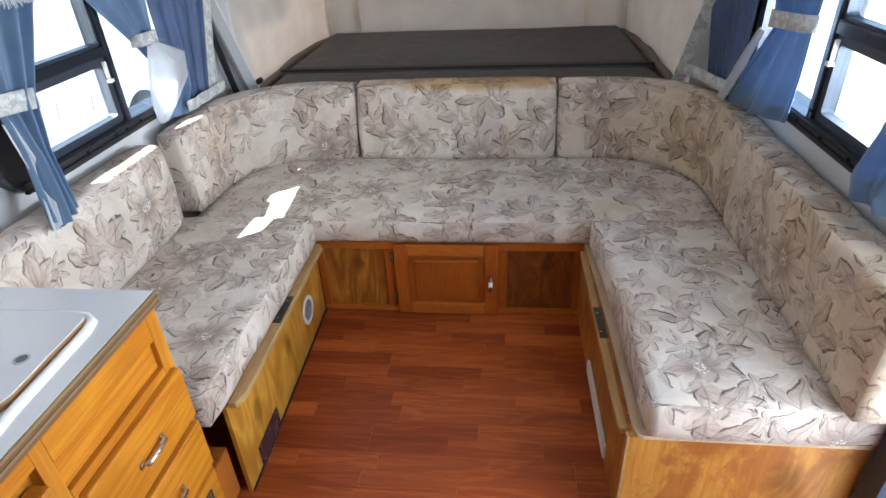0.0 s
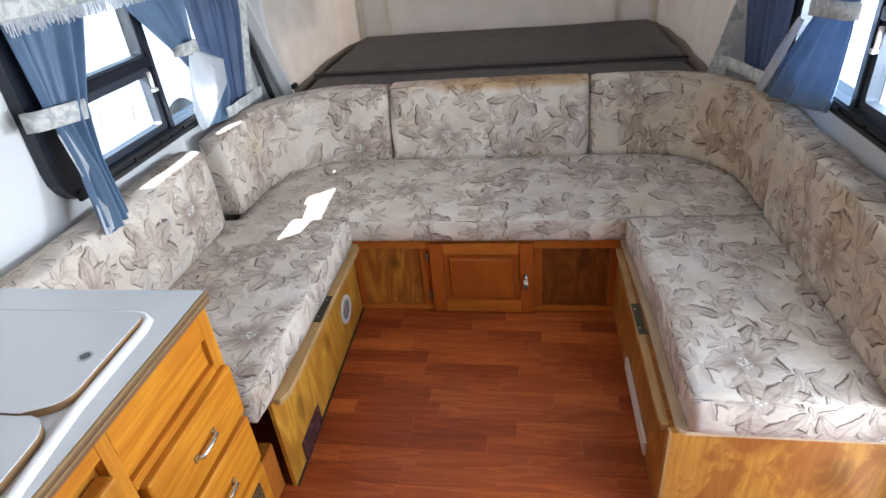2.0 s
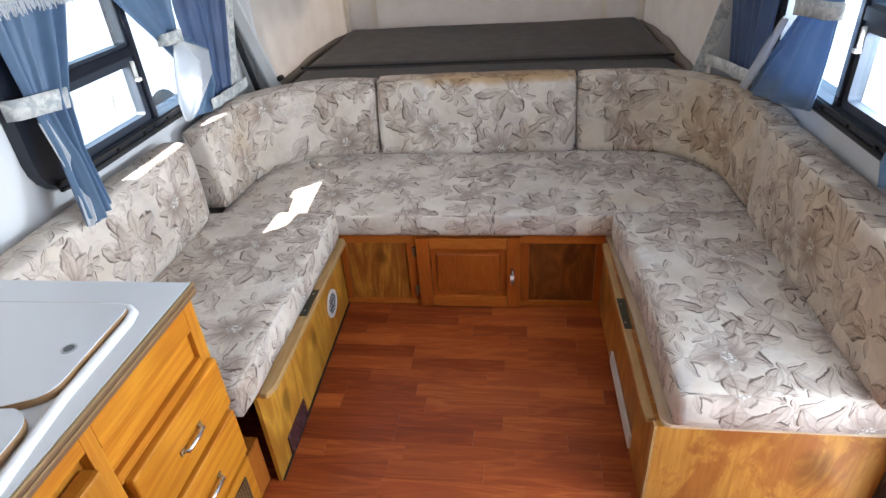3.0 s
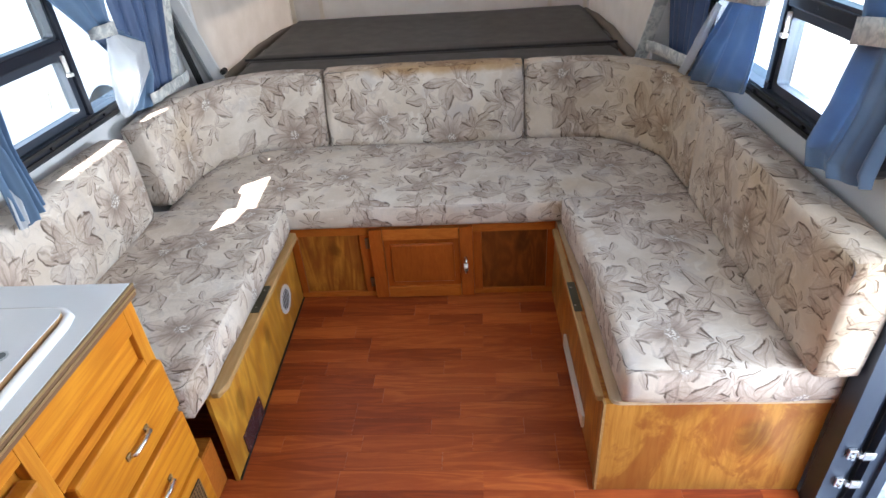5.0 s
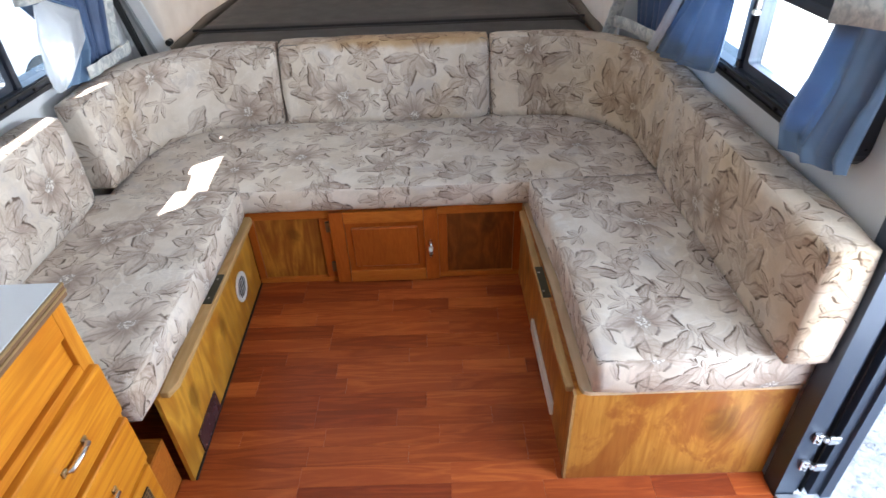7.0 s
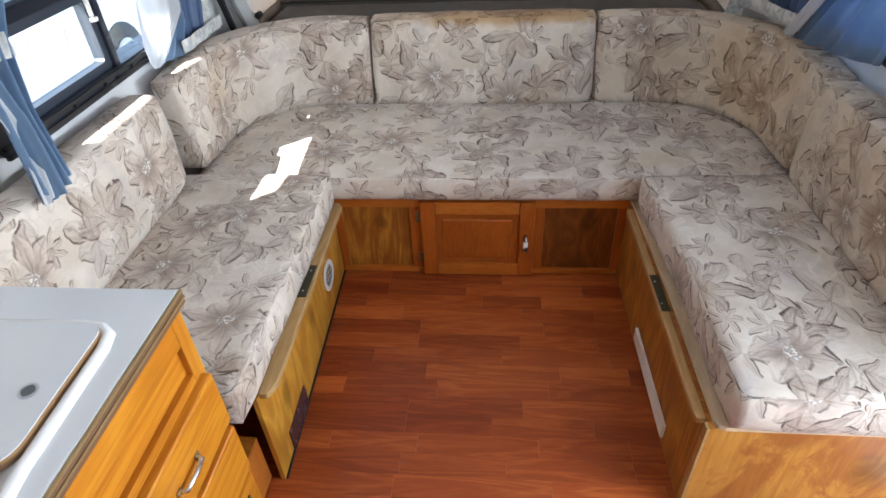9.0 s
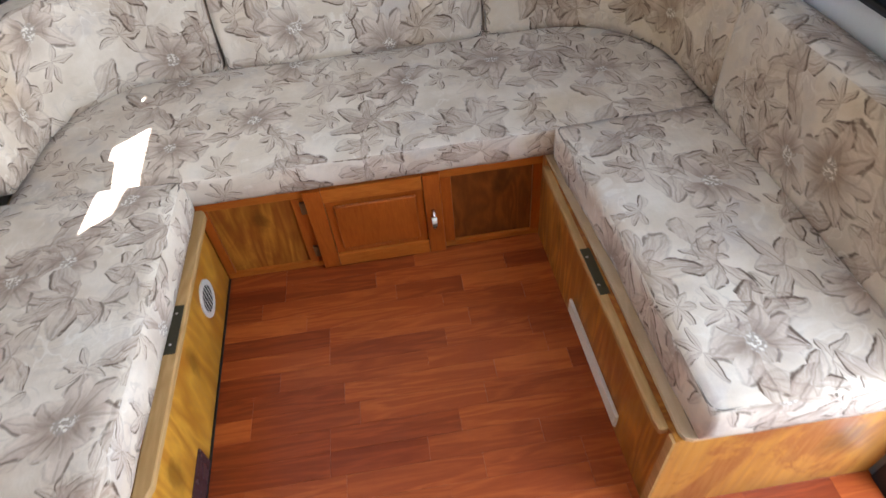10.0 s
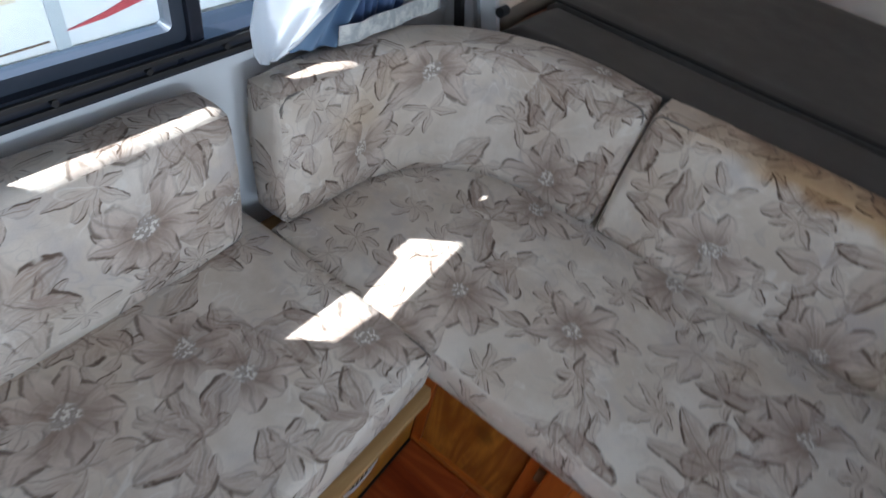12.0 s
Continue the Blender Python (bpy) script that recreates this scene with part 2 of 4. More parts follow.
def laminate():
    g = Nodes("cherry_laminate")
    per = g.add("ObjectInfo").outputs["Random"]
    co = g.vm("ADD", g.coord(), g.vm("SCALE", (11.0, 5.0, 3.0), scale=per))
    v = g.map(co, (0.9, 9.0, 6.0))
    big = g.noise(v, 2.2, 3, 0.5, 0.8)
    grain = g.noise(v, 26, 5, 0.7)
    f = g.m("ADD", g.m("MULTIPLY", g.m("ABSOLUTE", g.m("SUBTRACT", g.m("FRACT", g.m("MULTIPLY", big, 5)), 0.5)), 0.7), g.m("MULTIPLY", grain, 0.5))
    a = g.mix(g.ramp(per, 0, 1, 0, 1, False), (0.19, 0.030, 0.009), (0.38, 0.078, 0.019))
    b = g.mix(g.ramp(per, 0, 1, 0, 1, False), (0.33, 0.060, 0.015), (0.60, 0.165, 0.040))
    col = g.mix(g.ramp(f, 0.2, 0.85), a, b)
    smear = g.noise(g.coord(), 3.5, 4)
    return g.done(col, g.ramp(smear, 0.3, 0.75, 0.30, 0.46), 0.0, Specular_IOR_Level=0.35)


def cloth(name, light, dark, rough=0.75, through=0.15, sheen=0.3):
    g = Nodes(name)
    n = g.noise(g.coord(), 6, 4)
    fine = g.noise(g.coord(), 350, 2)
    col = g.mix(g.ramp(n, 0.3, 0.7), dark, light)
    g.bump(g.m("ADD", n, g.m("MULTIPLY", fine, 0.05)), 0.25, 0.01)
    g.done(col, rough, 0.0, Sheen_Weight=sheen)
    tr = g.add("BsdfTranslucent")
    g.put(tr.inputs[0], col)
    mx = g.add("MixShader")
    mx.inputs[0].default_value = through
    g.put(mx.inputs[1], g.bsdf.outputs[0])
    g.put(mx.inputs[2], tr.outputs[0])
    g.put(g.out.inputs[0], mx.outputs[0])
    return g.mat


def printed_band():
    g = Nodes("grey_floral_band")
    co = g.coord()
    n = g.noise(co, 26, 4, 0.6, 1.2)
    col = g.mix(g.ramp(n, 0.38, 0.62), (0.40, 0.43, 0.44), (0.68, 0.69, 0.66))
    col = g.mix(g.ramp(g.noise(co, 60, 3, 0.6, 2.0), 0.55, 0.68, 0, 0.5), col, (0.33, 0.32, 0.31))
    g.bump(n, 0.3, 0.004)
    return g.done(col, 0.85, 0.0, Sheen_Weight=0.2)


def gravel_mat():
    g = Nodes("pale_gravel")
    co = g.coord()
    vor = g.add("TexVoronoi", feature="F1")
    g.put(vor.inputs["Vector"], co)
    vor.inputs["Scale"].default_value = 30
    per = g.add("NewGeometry").outputs["Random Per Island"]
    col = g.mix(g.ramp(vor.outputs["Distance"], 0.1, 0.8), (0.84, 0.81, 0.76), (0.50, 0.48, 0.45))
    col = g.mix(g.m("MULTIPLY", per, 0.5), col, (0.88, 0.85, 0.80))
    col = g.mix(g.ramp(g.noise(co, 1.2, 4), 0.4, 0.7, 0, 0.3), col, (0.58, 0.55, 0.51))
    g.bump(vor.outputs["Distance"], 0.8, 0.02)
    return g.done(col, 0.9)


def glass_mat():
    g = Nodes("window_glass")
    tr, gl, mx, lw = g.add("BsdfTransparent"), g.add("BsdfGlossy"), g.add("MixShader"), g.add("LayerWeight")
    gl.inputs["Roughness"].default_value = 0.03
    tr.inputs[0].default_value = (0.84, 0.88, 0.88, 1)
    g.put(mx.inputs[0], g.m("ADD", 0.02, g.m("MULTIPLY", g.m("POWER", lw.outputs["Facing"], 4.0), 0.4)))
    g.put(mx.inputs[1], tr.outputs[0])
    g.put(mx.inputs[2], gl.outputs[0])
    g.put(g.out.inputs[0], mx.outputs[0])
    return g.mat


FLORAL = floral()
FLORAL_YELLOW = floral("yellower_floral_upholstery", 0.6)
FLORAL_TOP = floral("floral_upholstery_browned_edge", 0.0, 0.8)
# Welt colour is darkened to carry the shade line where cushions meet.
WELT = plain("taupe_welt", (0.19, 0.165, 0.145), 0.9, 0, 0.3, 25)
PINE_V = wood("honey_pine_upright", (0.62, 0.275, 0.028), (0.42, 0.135, 0.010), (3.4, 3.4, 0.2), knots=False, coat=0.05, ring=0.45, tone=0.45, knot=0.02)
PINE_Y = wood("honey_pine_lengthwise", (0.63, 0.265, 0.020), (0.42, 0.13, 0.008), (4, 0.25, 4), knots=False, coat=0.05, ring=0.6, tone=0.35, knot=0.02)
PINE_X = wood("honey_pine_crosswise", (0.54, 0.20, 0.03), (0.34, 0.095, 0.012), (0.8, 5, 5), coat=0.05)
PLY_Y = wood("amber_plywood", (0.74, 0.40, 0.055), (0.45, 0.185, 0.02), (2.2, 1.5, 0.5), 0.42, coat=0.05, tone=0.35)
CLEAT = wood("pale_pine_cleat", (0.52, 0.335, 0.15), (0.40, 0.235, 0.09), (5, 0.6, 5), 0.5, False, 0.05)
CHERRY = wood("red_stained_door", (0.46, 0.125, 0.018), (0.34, 0.075, 0.01), (5, 5, 0.7), 0.34, False, 0.05, ring=0.4)
CHERRY_X = wood("red_stained_rail", (0.56, 0.185, 0.03), (0.41, 0.105, 0.014), (0.7, 5, 5), 0.34, False, 0.05, ring=0.4)
DARKPINE = wood("dark_knotty_panel", (0.30, 0.095, 0.018), (0.17, 0.048, 0.009), (3, 3, 0.7), 0.4, coat=0.05, tone=0.6)
KNOTTY = wood("knotty_pine_panel", (0.58, 0.29, 0.058), (0.38, 0.15, 0.022), (2.8, 2.8, 0.2), 0.4, True, 0.05, 0.3, 0.5, 0.22, 0.8)
STREAKED = wood("streaked_pine_panel", (0.62, 0.28, 0.042), (0.30, 0.095, 0.013), (3.0, 3.0, 0.35), 0.4, True, 0.05, 0.5, 0.85, 0.13, 0.5)
LIP = wood("pale_birch_lip", (0.66, 0.52, 0.36), (0.55, 0.41, 0.26), (5, 0.6, 5), 0.5, False, 0.05)
LAMINATE = laminate()
WHITE = plain("white_wall_panel", (0.74, 0.75, 0.76), 0.45, 0, 0.04, 3, 0.05)
COUNTER = plain("white_laminate", (0.72, 0.74, 0.76), 0.22, 0, 0.03, 4)
RIM = plain("white_moulded_plastic", (0.82, 0.82, 0.82), 0.2, 0, 0.03, 4)
CEIL = plain("ceiling_panel", (0.72, 0.71, 0.68), 0.7, 0, 0.05, 2)
FRAME = plain("dark_window_frame", (0.018, 0.022, 0.034), 0.32, 0.25, 0.2, 12)
SASH = plain("grey_sash_frame", (0.05, 0.062, 0.085), 0.35, 0.3, 0.2, 12)
JAMB = plain("blue_grey_door_frame", (0.045, 0.06, 0.09), 0.4, 0.4, 0.15, 10)
# Black for rubber parts, and for strips that stand in for shaded gaps.
BLACK = plain("black_rubber_and_shade", (0.012, 0.012, 0.013), 0.6, 0, 0.2, 20)
STEEL = plain("bright_zinc", (0.62, 0.62, 0.62), 0.25, 0.95, 0.1, 30)
ALU = plain("threshold_aluminium", (0.50, 0.52, 0.54), 0.38, 0.8, 0.12, 22)
BRASS = plain("brass_edge_trim", (0.36, 0.25, 0.12), 0.35, 0.65, 0.25, 30)
BROWN = plain("brown_edge_band", (0.16, 0.085, 0.04), 0.5, 0.0, 0.25, 30)
CHIP = plain("chipboard_edge", (0.30, 0.17, 0.075), 0.8, 0, 0.3, 60)
VINYL = plain("charcoal_vinyl", (0.055, 0.052, 0.050), 0.55, 0, 0.15, 12, 0.15)
OLIVE = plain("dark_bracket", (0.06, 0.055, 0.035), 0.4, 0.6, 0.3, 30)
PLUM = plain("dark_plum_plate", (0.07, 0.035, 0.04), 0.25, 0.1, 0.4, 25)
PORCELAIN = plain("white_plastic", (0.78, 0.77, 0.73), 0.35, 0, 0.05, 10)
BLUE = cloth("blue_satin", (0.16, 0.262, 0.41), (0.11, 0.19, 0.32), 0.45, 0.25)
NAVY = cloth("deep_blue_satin", (0.055, 0.105, 0.235), (0.035, 0.07, 0.165), 0.5, 0.1)
LINING = cloth("pale_lining", (0.86, 0.88, 0.90), (0.80, 0.82, 0.85), 0.8, 0.6)
CANVAS = cloth("cream_canvas", (0.78, 0.725, 0.67), (0.70, 0.64, 0.58), 0.85, 0.22, 0.1)
FILL_CANVAS = cloth("fill_cloth", (0.74, 0.68, 0.60), (0.67, 0.60, 0.52), 0.85, 0.22, 0.1)
SEAM = cloth("cream_seam_tape", (0.78, 0.71, 0.60), (0.70, 0.62, 0.51), 0.85, 0.2, 0.1)
BAND = printed_band()
GRAVEL = gravel_mat()
GLASS = glass_mat()
PAINT = plain("white_vehicle_paint", (0.86, 0.86, 0.85), 0.3, 0, 0.03, 1)
PALE_TRIM = plain("pale_grey_trim", (0.55, 0.58, 0.60), 0.4, 0.2, 0.05, 6)
TAN = plain("tan_stripe", (0.72, 0.62, 0.46), 0.4, 0, 0.05, 3)
RED = plain("red_stripe", (0.50, 0.06, 0.07), 0.4, 0, 0.05, 3)


# ---- builders ----
def link(name, bm, material, smooth=False):
    bmesh.ops.recalc_face_normals(bm, faces=bm.faces)
    me = bpy.data.meshes.new(name)
    bm.to_mesh(me)
    bm.free()
    for mt in (material if isinstance(material, (list, tuple)) else [material]):
        me.materials.append(mt)
    if smooth:
        me.polygons.foreach_set("use_smooth", [True] * len(me.polygons))
    return new(name, me)


def part(name, bm, material, parent, label="", smooth=False):
    ob = link(name, bm, material, smooth)
    ob.parent = parent
    if parent.type == "EMPTY":
        ob.matrix_parent_inverse = Matrix.Translation(parent.location).inverted()
    return tagged(ob, label)


def thing(name, at, label, category, group="", kind=""):
    e = new(name)
    e.location = at
    e.empty_display_size = 0.05
    return tagged(e, label, category, group, kind)


def box(bm, x0, x1, y0, y1, z0, z1, bevel=0.0, seg=2):
    geo = bmesh.ops.create_cube(bm, size=1.0)["verts"]
    for v in geo:
        v.co = Vector((x0 + (v.co.x + 0.5) * (x1 - x0), y0 + (v.co.y + 0.5) * (y1 - y0), z0 + (v.co.z + 0.5) * (z1 - z0)))
    if bevel:
        edges = list({e for v in geo for e in v.link_edges})
        bmesh.ops.bevel(bm, geom=edges, offset=bevel, segments=seg, profile=0.6, affect="EDGES")
    return bm


def boxes(*dims, bevel=0.0):
    bm = bmesh.new()
    for d in dims:
        box(bm, *d, bevel=bevel)
    return bm


def prism(bm, outline, axis, a, b):
    """Extrude a closed outline of (p, q) pairs along an axis from a to b."""
    def at(p, q, h):
        return {"x": (h, p, q), "y": (p, h, q), "z": (p, q, h)}[axis]
    lo = [bm.verts.new(at(p, q, a)) for p, q in outline]
    hi = [bm.verts.new(at(p, q, b)) for p, q in outline]
    n = len(outline)
    bm.faces.new(lo)
    bm.faces.new(hi[::-1])
    for i in range(n):
        bm.faces.new((lo[i], hi[i], hi[(i + 1) % n], lo[(i + 1) % n]))
    return bm


def round_rect(p0, p1, q0, q1, r, seg=5):
    pts = []
    for cx, cy, a0 in ((p1 - r, q1 - r, 0), (p0 + r, q1 - r, 90), (p0 + r, q0 + r, 180), (p1 - r, q0 + r, 270)):
        for i in range(seg + 1):
            a = radians(a0 + 90 * i / seg)
            pts.append((cx + r * math.cos(a), cy + r * math.sin(a)))
    return pts


def ring(bm, p0, p1, q0, q1, w, r, axis, a, b, wl=None):
    """A frame with rounded corners; wl is the width of its first upright."""
    def at(p, q, h):
        return {"x": (h, p, q), "y": (p, h, q), "z": (p, q, h)}[axis]
    outer = round_rect(p0, p1, q0, q1, r)
    inner = round_rect(p0 + (wl or w), p1 - w, q0 + w, q1 - w, max(r - w, 0.012))
    rows = [[bm.verts.new(at(p, q, h)) for p, q in o] for o, h in ((outer, a), (outer, b), (inner, b), (inner, a))]
    n = len(outer)
    for k in range(4):
        for i in range(n):
            bm.faces.new((rows[k][i], rows[k][(i + 1) % n], rows[(k + 1) % 4][(i + 1) % n], rows[(k + 1) % 4][i]))
    return bm


def tube(bm, pts, r, seg=8):
    rings = []
    for i, p in enumerate(pts):
        p = Vector(p)
        d = (Vector(pts[min(i + 1, len(pts) - 1)]) - Vector(pts[max(i - 1, 0)])).normalized()
        q = d.to_track_quat("Z", "X")
        rings.append([bm.verts.new(p + q @ Vector((r * math.cos(2 * math.pi * k / seg), r * math.sin(2 * math.pi * k / seg), 0))) for k in range(seg)])
    for a, b in zip(rings, rings[1:]):
        for k in range(seg):
            bm.faces.new((a[k], a[(k + 1) % seg], b[(k + 1) % seg], b[k]))
    bm.faces.new(rings[0][::-1])
    bm.faces.new(rings[-1])
    return bm


def cylinder(bm, centre, axis, r, depth, seg=20):
    d = Vector({"x": (1, 0, 0), "y": (0, 1, 0), "z": (0, 0, 1)}[axis]) * depth / 2
    return tube(bm, [Vector(centre) - d, Vector(centre) + d], r, seg)


def cushion(name, size, r, place, label, seed=0, step=0.03, puff=0.006, uv_shift=(0, 0), group="floral dinette cushions", material=None, creases=()):
    """A foam cushion of size (u, v, w): rounded edges, slightly crowned and uneven faces; place maps (u, v, w) to the world."""
    n = [max(4, int(s / step)) for s in size]
    bm = bmesh.new()
    uvl = bm.loops.layers.uv.new("UVMap")
    verts = {}

    def corner(i, j, k):
        if (i, j, k) not in verts:
            p = [a / c * s for a, c, s in zip((i, j, k), n, size)]
            q = [min(max(a, r), s - r) for a, s in zip(p, size)]
            d = Vector(p) - Vector(q)
            if d.length > 1e-9:
                nrm = d.normalized()
                co = Vector(q) + nrm * r
            else:
                nrm, co = Vector((0, 0, 0)), Vector(p)
            crown = 1.0
            for a, s in zip(p, size):
                crown *= 1.0 if abs(a) < 1e-6 or abs(a - s) < 1e-6 else min(1.0, min(a, s - a) / 0.12)
            wob = noise.noise(Vector(p) * 7 + Vector((seed, 0, 0))) * 0.6 + noise.noise(Vector(p) * 19 + Vector((0, seed, 0))) * 0.25
            co = co + nrm * (puff * crown + puff * 0.8 * wob)
            if nrm.z > 0.5:
                for at, deep, half in creases:
                    off = (p[0] - at - 0.012 * math.sin(p[1] * 6)) / half
                    co.z -= deep * math.exp(-off * off) * min(1.0, max(0.2, 1.3 - abs(p[1] - 0.3) * 3))
            verts[(i, j, k)] = (bm.verts.new(place(*co)), p)
        return verts[(i, j, k)]

    for ax in range(3):
        b, c = (ax + 1) % 3, (ax + 2) % 3
        for side in (0, n[ax]):
            for i in range(n[b]):
                for j in range(n[c]):
                    quad = []
                    for di, dj in ((0, 0), (1, 0), (1, 1), (0, 1)):
                        key = [0, 0, 0]
                        key[ax], key[b], key[c] = side, i + di, j + dj
                        quad.append(corner(*key))
                    f = bm.faces.new([q[0] for q in quad])
                    for loop, q in zip(f.loops, quad):
                        p = q[1]
                        uv = {0: (p[1] - p[0], p[2]), 1: (p[0], p[2] - p[1]), 2: (p[0], p[1])}[ax]
                        loop[uvl].uv = (uv[0] + uv_shift[0] + seed * 1.37, uv[1] + uv_shift[1] + seed * 0.71)
    ob = tagged(link(name, bm, material or FLORAL, True), label, "cushion", group)
    # sewn welts round the two large faces
    ax = size.index(min(size))
    b, c = (ax + 1) % 3, (ax + 2) % 3
    e = r * 0.3
    for depth in (e, size[ax] - e):
        path = []
        for p, q in round_rect(e, size[b] - e, e, size[c] - e, r * 0.9, 3):
            path.append((p, q))
        path.append(path[0])
        pts = []
        for (p0, q0), (p1, q1) in zip(path, path[1:]):
            k = max(1, int(math.hypot(p1 - p0, q1 - q0) / 0.05))
            for s in range(k):
                v = [0, 0, 0]
                v[ax], v[b], v[c] = depth, p0 + (p1 - p0) * s / k, q0 + (q1 - q0) * s / k
                pts.append(place(*v))
        pts.append(pts[0] + (pts[1] - pts[0]) * 0.01)
        part("piping", tube(bmesh.new(), pts, 0.0028, 5), WELT, ob, "", True)
    return ob


def drape(bm, rows, folds, depth, x, side, cols=48, phase=0.0):
    """Hanging cloth along a side wall. rows from the top: (y0, z0, y1, z1, fold depth factor, reach into the room)."""
    grid = []
    steps = 10
    for k in range((len(rows) - 1) * steps + 1):
        i, f = min(k // steps, len(rows) - 2), 0
        f = k / steps - i
        f = f * f * (3 - 2 * f)
        a, b = rows[i], rows[i + 1]
        y0, z0, y1, z1, amp, inward = [p + (q - p) * f for p, q in zip((*a, 0.0)[:6], (*b, 0.0)[:6])]
        line = []
        for c in range(cols + 1):
            u = c / cols
            w = 2 * math.pi * folds * (u + 0.05 * math.sin(4 * u + phase)) + phase + 0.12 * math.sin(k * 0.11)
            s = 0.5 + 0.42 * math.sin(w) + 0.16 * math.sin(2.3 * w + 1.0)
            t = noise.noise(Vector((u * 4 + phase, k * 0.06, 0)))
            rim = min(1.0, 7 * u + 0.1, 7 * (1 - u) + 0.1)
            line.append(bm.verts.new((x - side * (inward + depth * amp * rim * (s + 0.45 * t)), y0 + (y1 - y0) * u + 0.003 * t, z0 + (z1 - z0) * u + 0.004 * math.sin(w))))
        grid.append(line)
    for p, q in zip(grid, grid[1:]):
        for c in range(cols):
            bm.faces.new((p[c], p[c + 1], q[c + 1], q[c]))
    return bm


def cloth_part(name, bm, material, parent, label="", thick=0.0025):
    ob = part(name, bm, material, parent, label, True)
    mod = ob.modifiers.new("thickness", "SOLIDIFY")
    mod.thickness = thick
    return ob


def wall_x(name, x0, x1, y0, y1, z0, z1, openings, material, label):
    """A side wall with openings (y0, y1, z0, z1), in order of y."""
    bm = bmesh.new()
    at = y0
    for a, b, c, d in openings:
        box(bm, x0, x1, at, a, z0, z1)
        if c > z0:
            box(bm, x0, x1, a, b, z0, c)
        box(bm, x0, x1, a, b, d, z1)
        at = b
    box(bm, x0, x1, at, y1, z0, z1)
    return tagged(link(name, bm, material), label, "wall", kind="structure")


# ---- the shell ----
HALF, TOP = 1.09, 2.05
floor = tagged(link("floor", boxes((-HALF, 1.07, -1.3, 3.3, -0.08, -0.006)), LAMINATE), "reddish cherry laminate strip floor", "floor", kind="structure")
wall_x("wall_left", -HALF - 0.04, -HALF, -1.3, 3.3, -0.2, TOP, [(1.985, 2.95, 0.845, 1.43)], WHITE, "smooth white side wall panel with a window")
wall_x("wall_right", HALF, HALF + 0.04, -1.3, 3.3, -0.2, TOP, [(0.95, 1.66, -0.02, 1.95), (1.86, 2.82, 0.86, 1.44)], WHITE, "smooth white side wall with an open doorway")
# The end wall's opening is assumed, to let fill light in.
tagged(link("wall_back", boxes((-1.13, 1.13, -1.34, -1.3, -0.2, 0.75), (-1.13, -1.0, -1.34, -1.3, 0.75, TOP), (1.0, 1.13, -1.34, -1.3, 0.75, TOP)), WHITE), "white end wall with an opening added for fill light", "wall", kind="structure")
tagged(link("wall_front", boxes((-1.13, 1.13, 3.302, 3.34, -0.2, 0.64), (-1.13, -1.0, 3.304, 3.336, 0.64, TOP), (1.0, 1.13, 3.304, 3.336, 0.64, TOP)), WHITE), "white front wall panel under the bunk", "wall", kind="structure")
tagged(link("ceiling", boxes((-1.13, 1.13, -1.34, 3.36, TOP, TOP + 0.06)), CEIL), "off-white ceiling panel of the raised roof", "ceiling", kind="structure")


# Unseen awning, added to cut off sun above the left window's cross bar.
awning = thing("awning", (-1.5, 1.2, 2.0), "unseen charcoal awning added to shade the upper pane", "awning")
bm = bmesh.new()
prism(bm, [(-1.132, 2.035), (-1.45, 2.025), (-1.79, 1.995), (-1.79, 1.988), (-1.45, 2.017), (-1.132, 2.027)], "y", -1.2, 3.32)
part("sun_block_sheet", bm, VINYL, awning)
part("sun_block_rail", tube(bmesh.new(), [(-1.80, -1.2, 1.985), (-1.80, 3.32, 1.985)], 0.02, 12), ALU, awning, smooth=True)


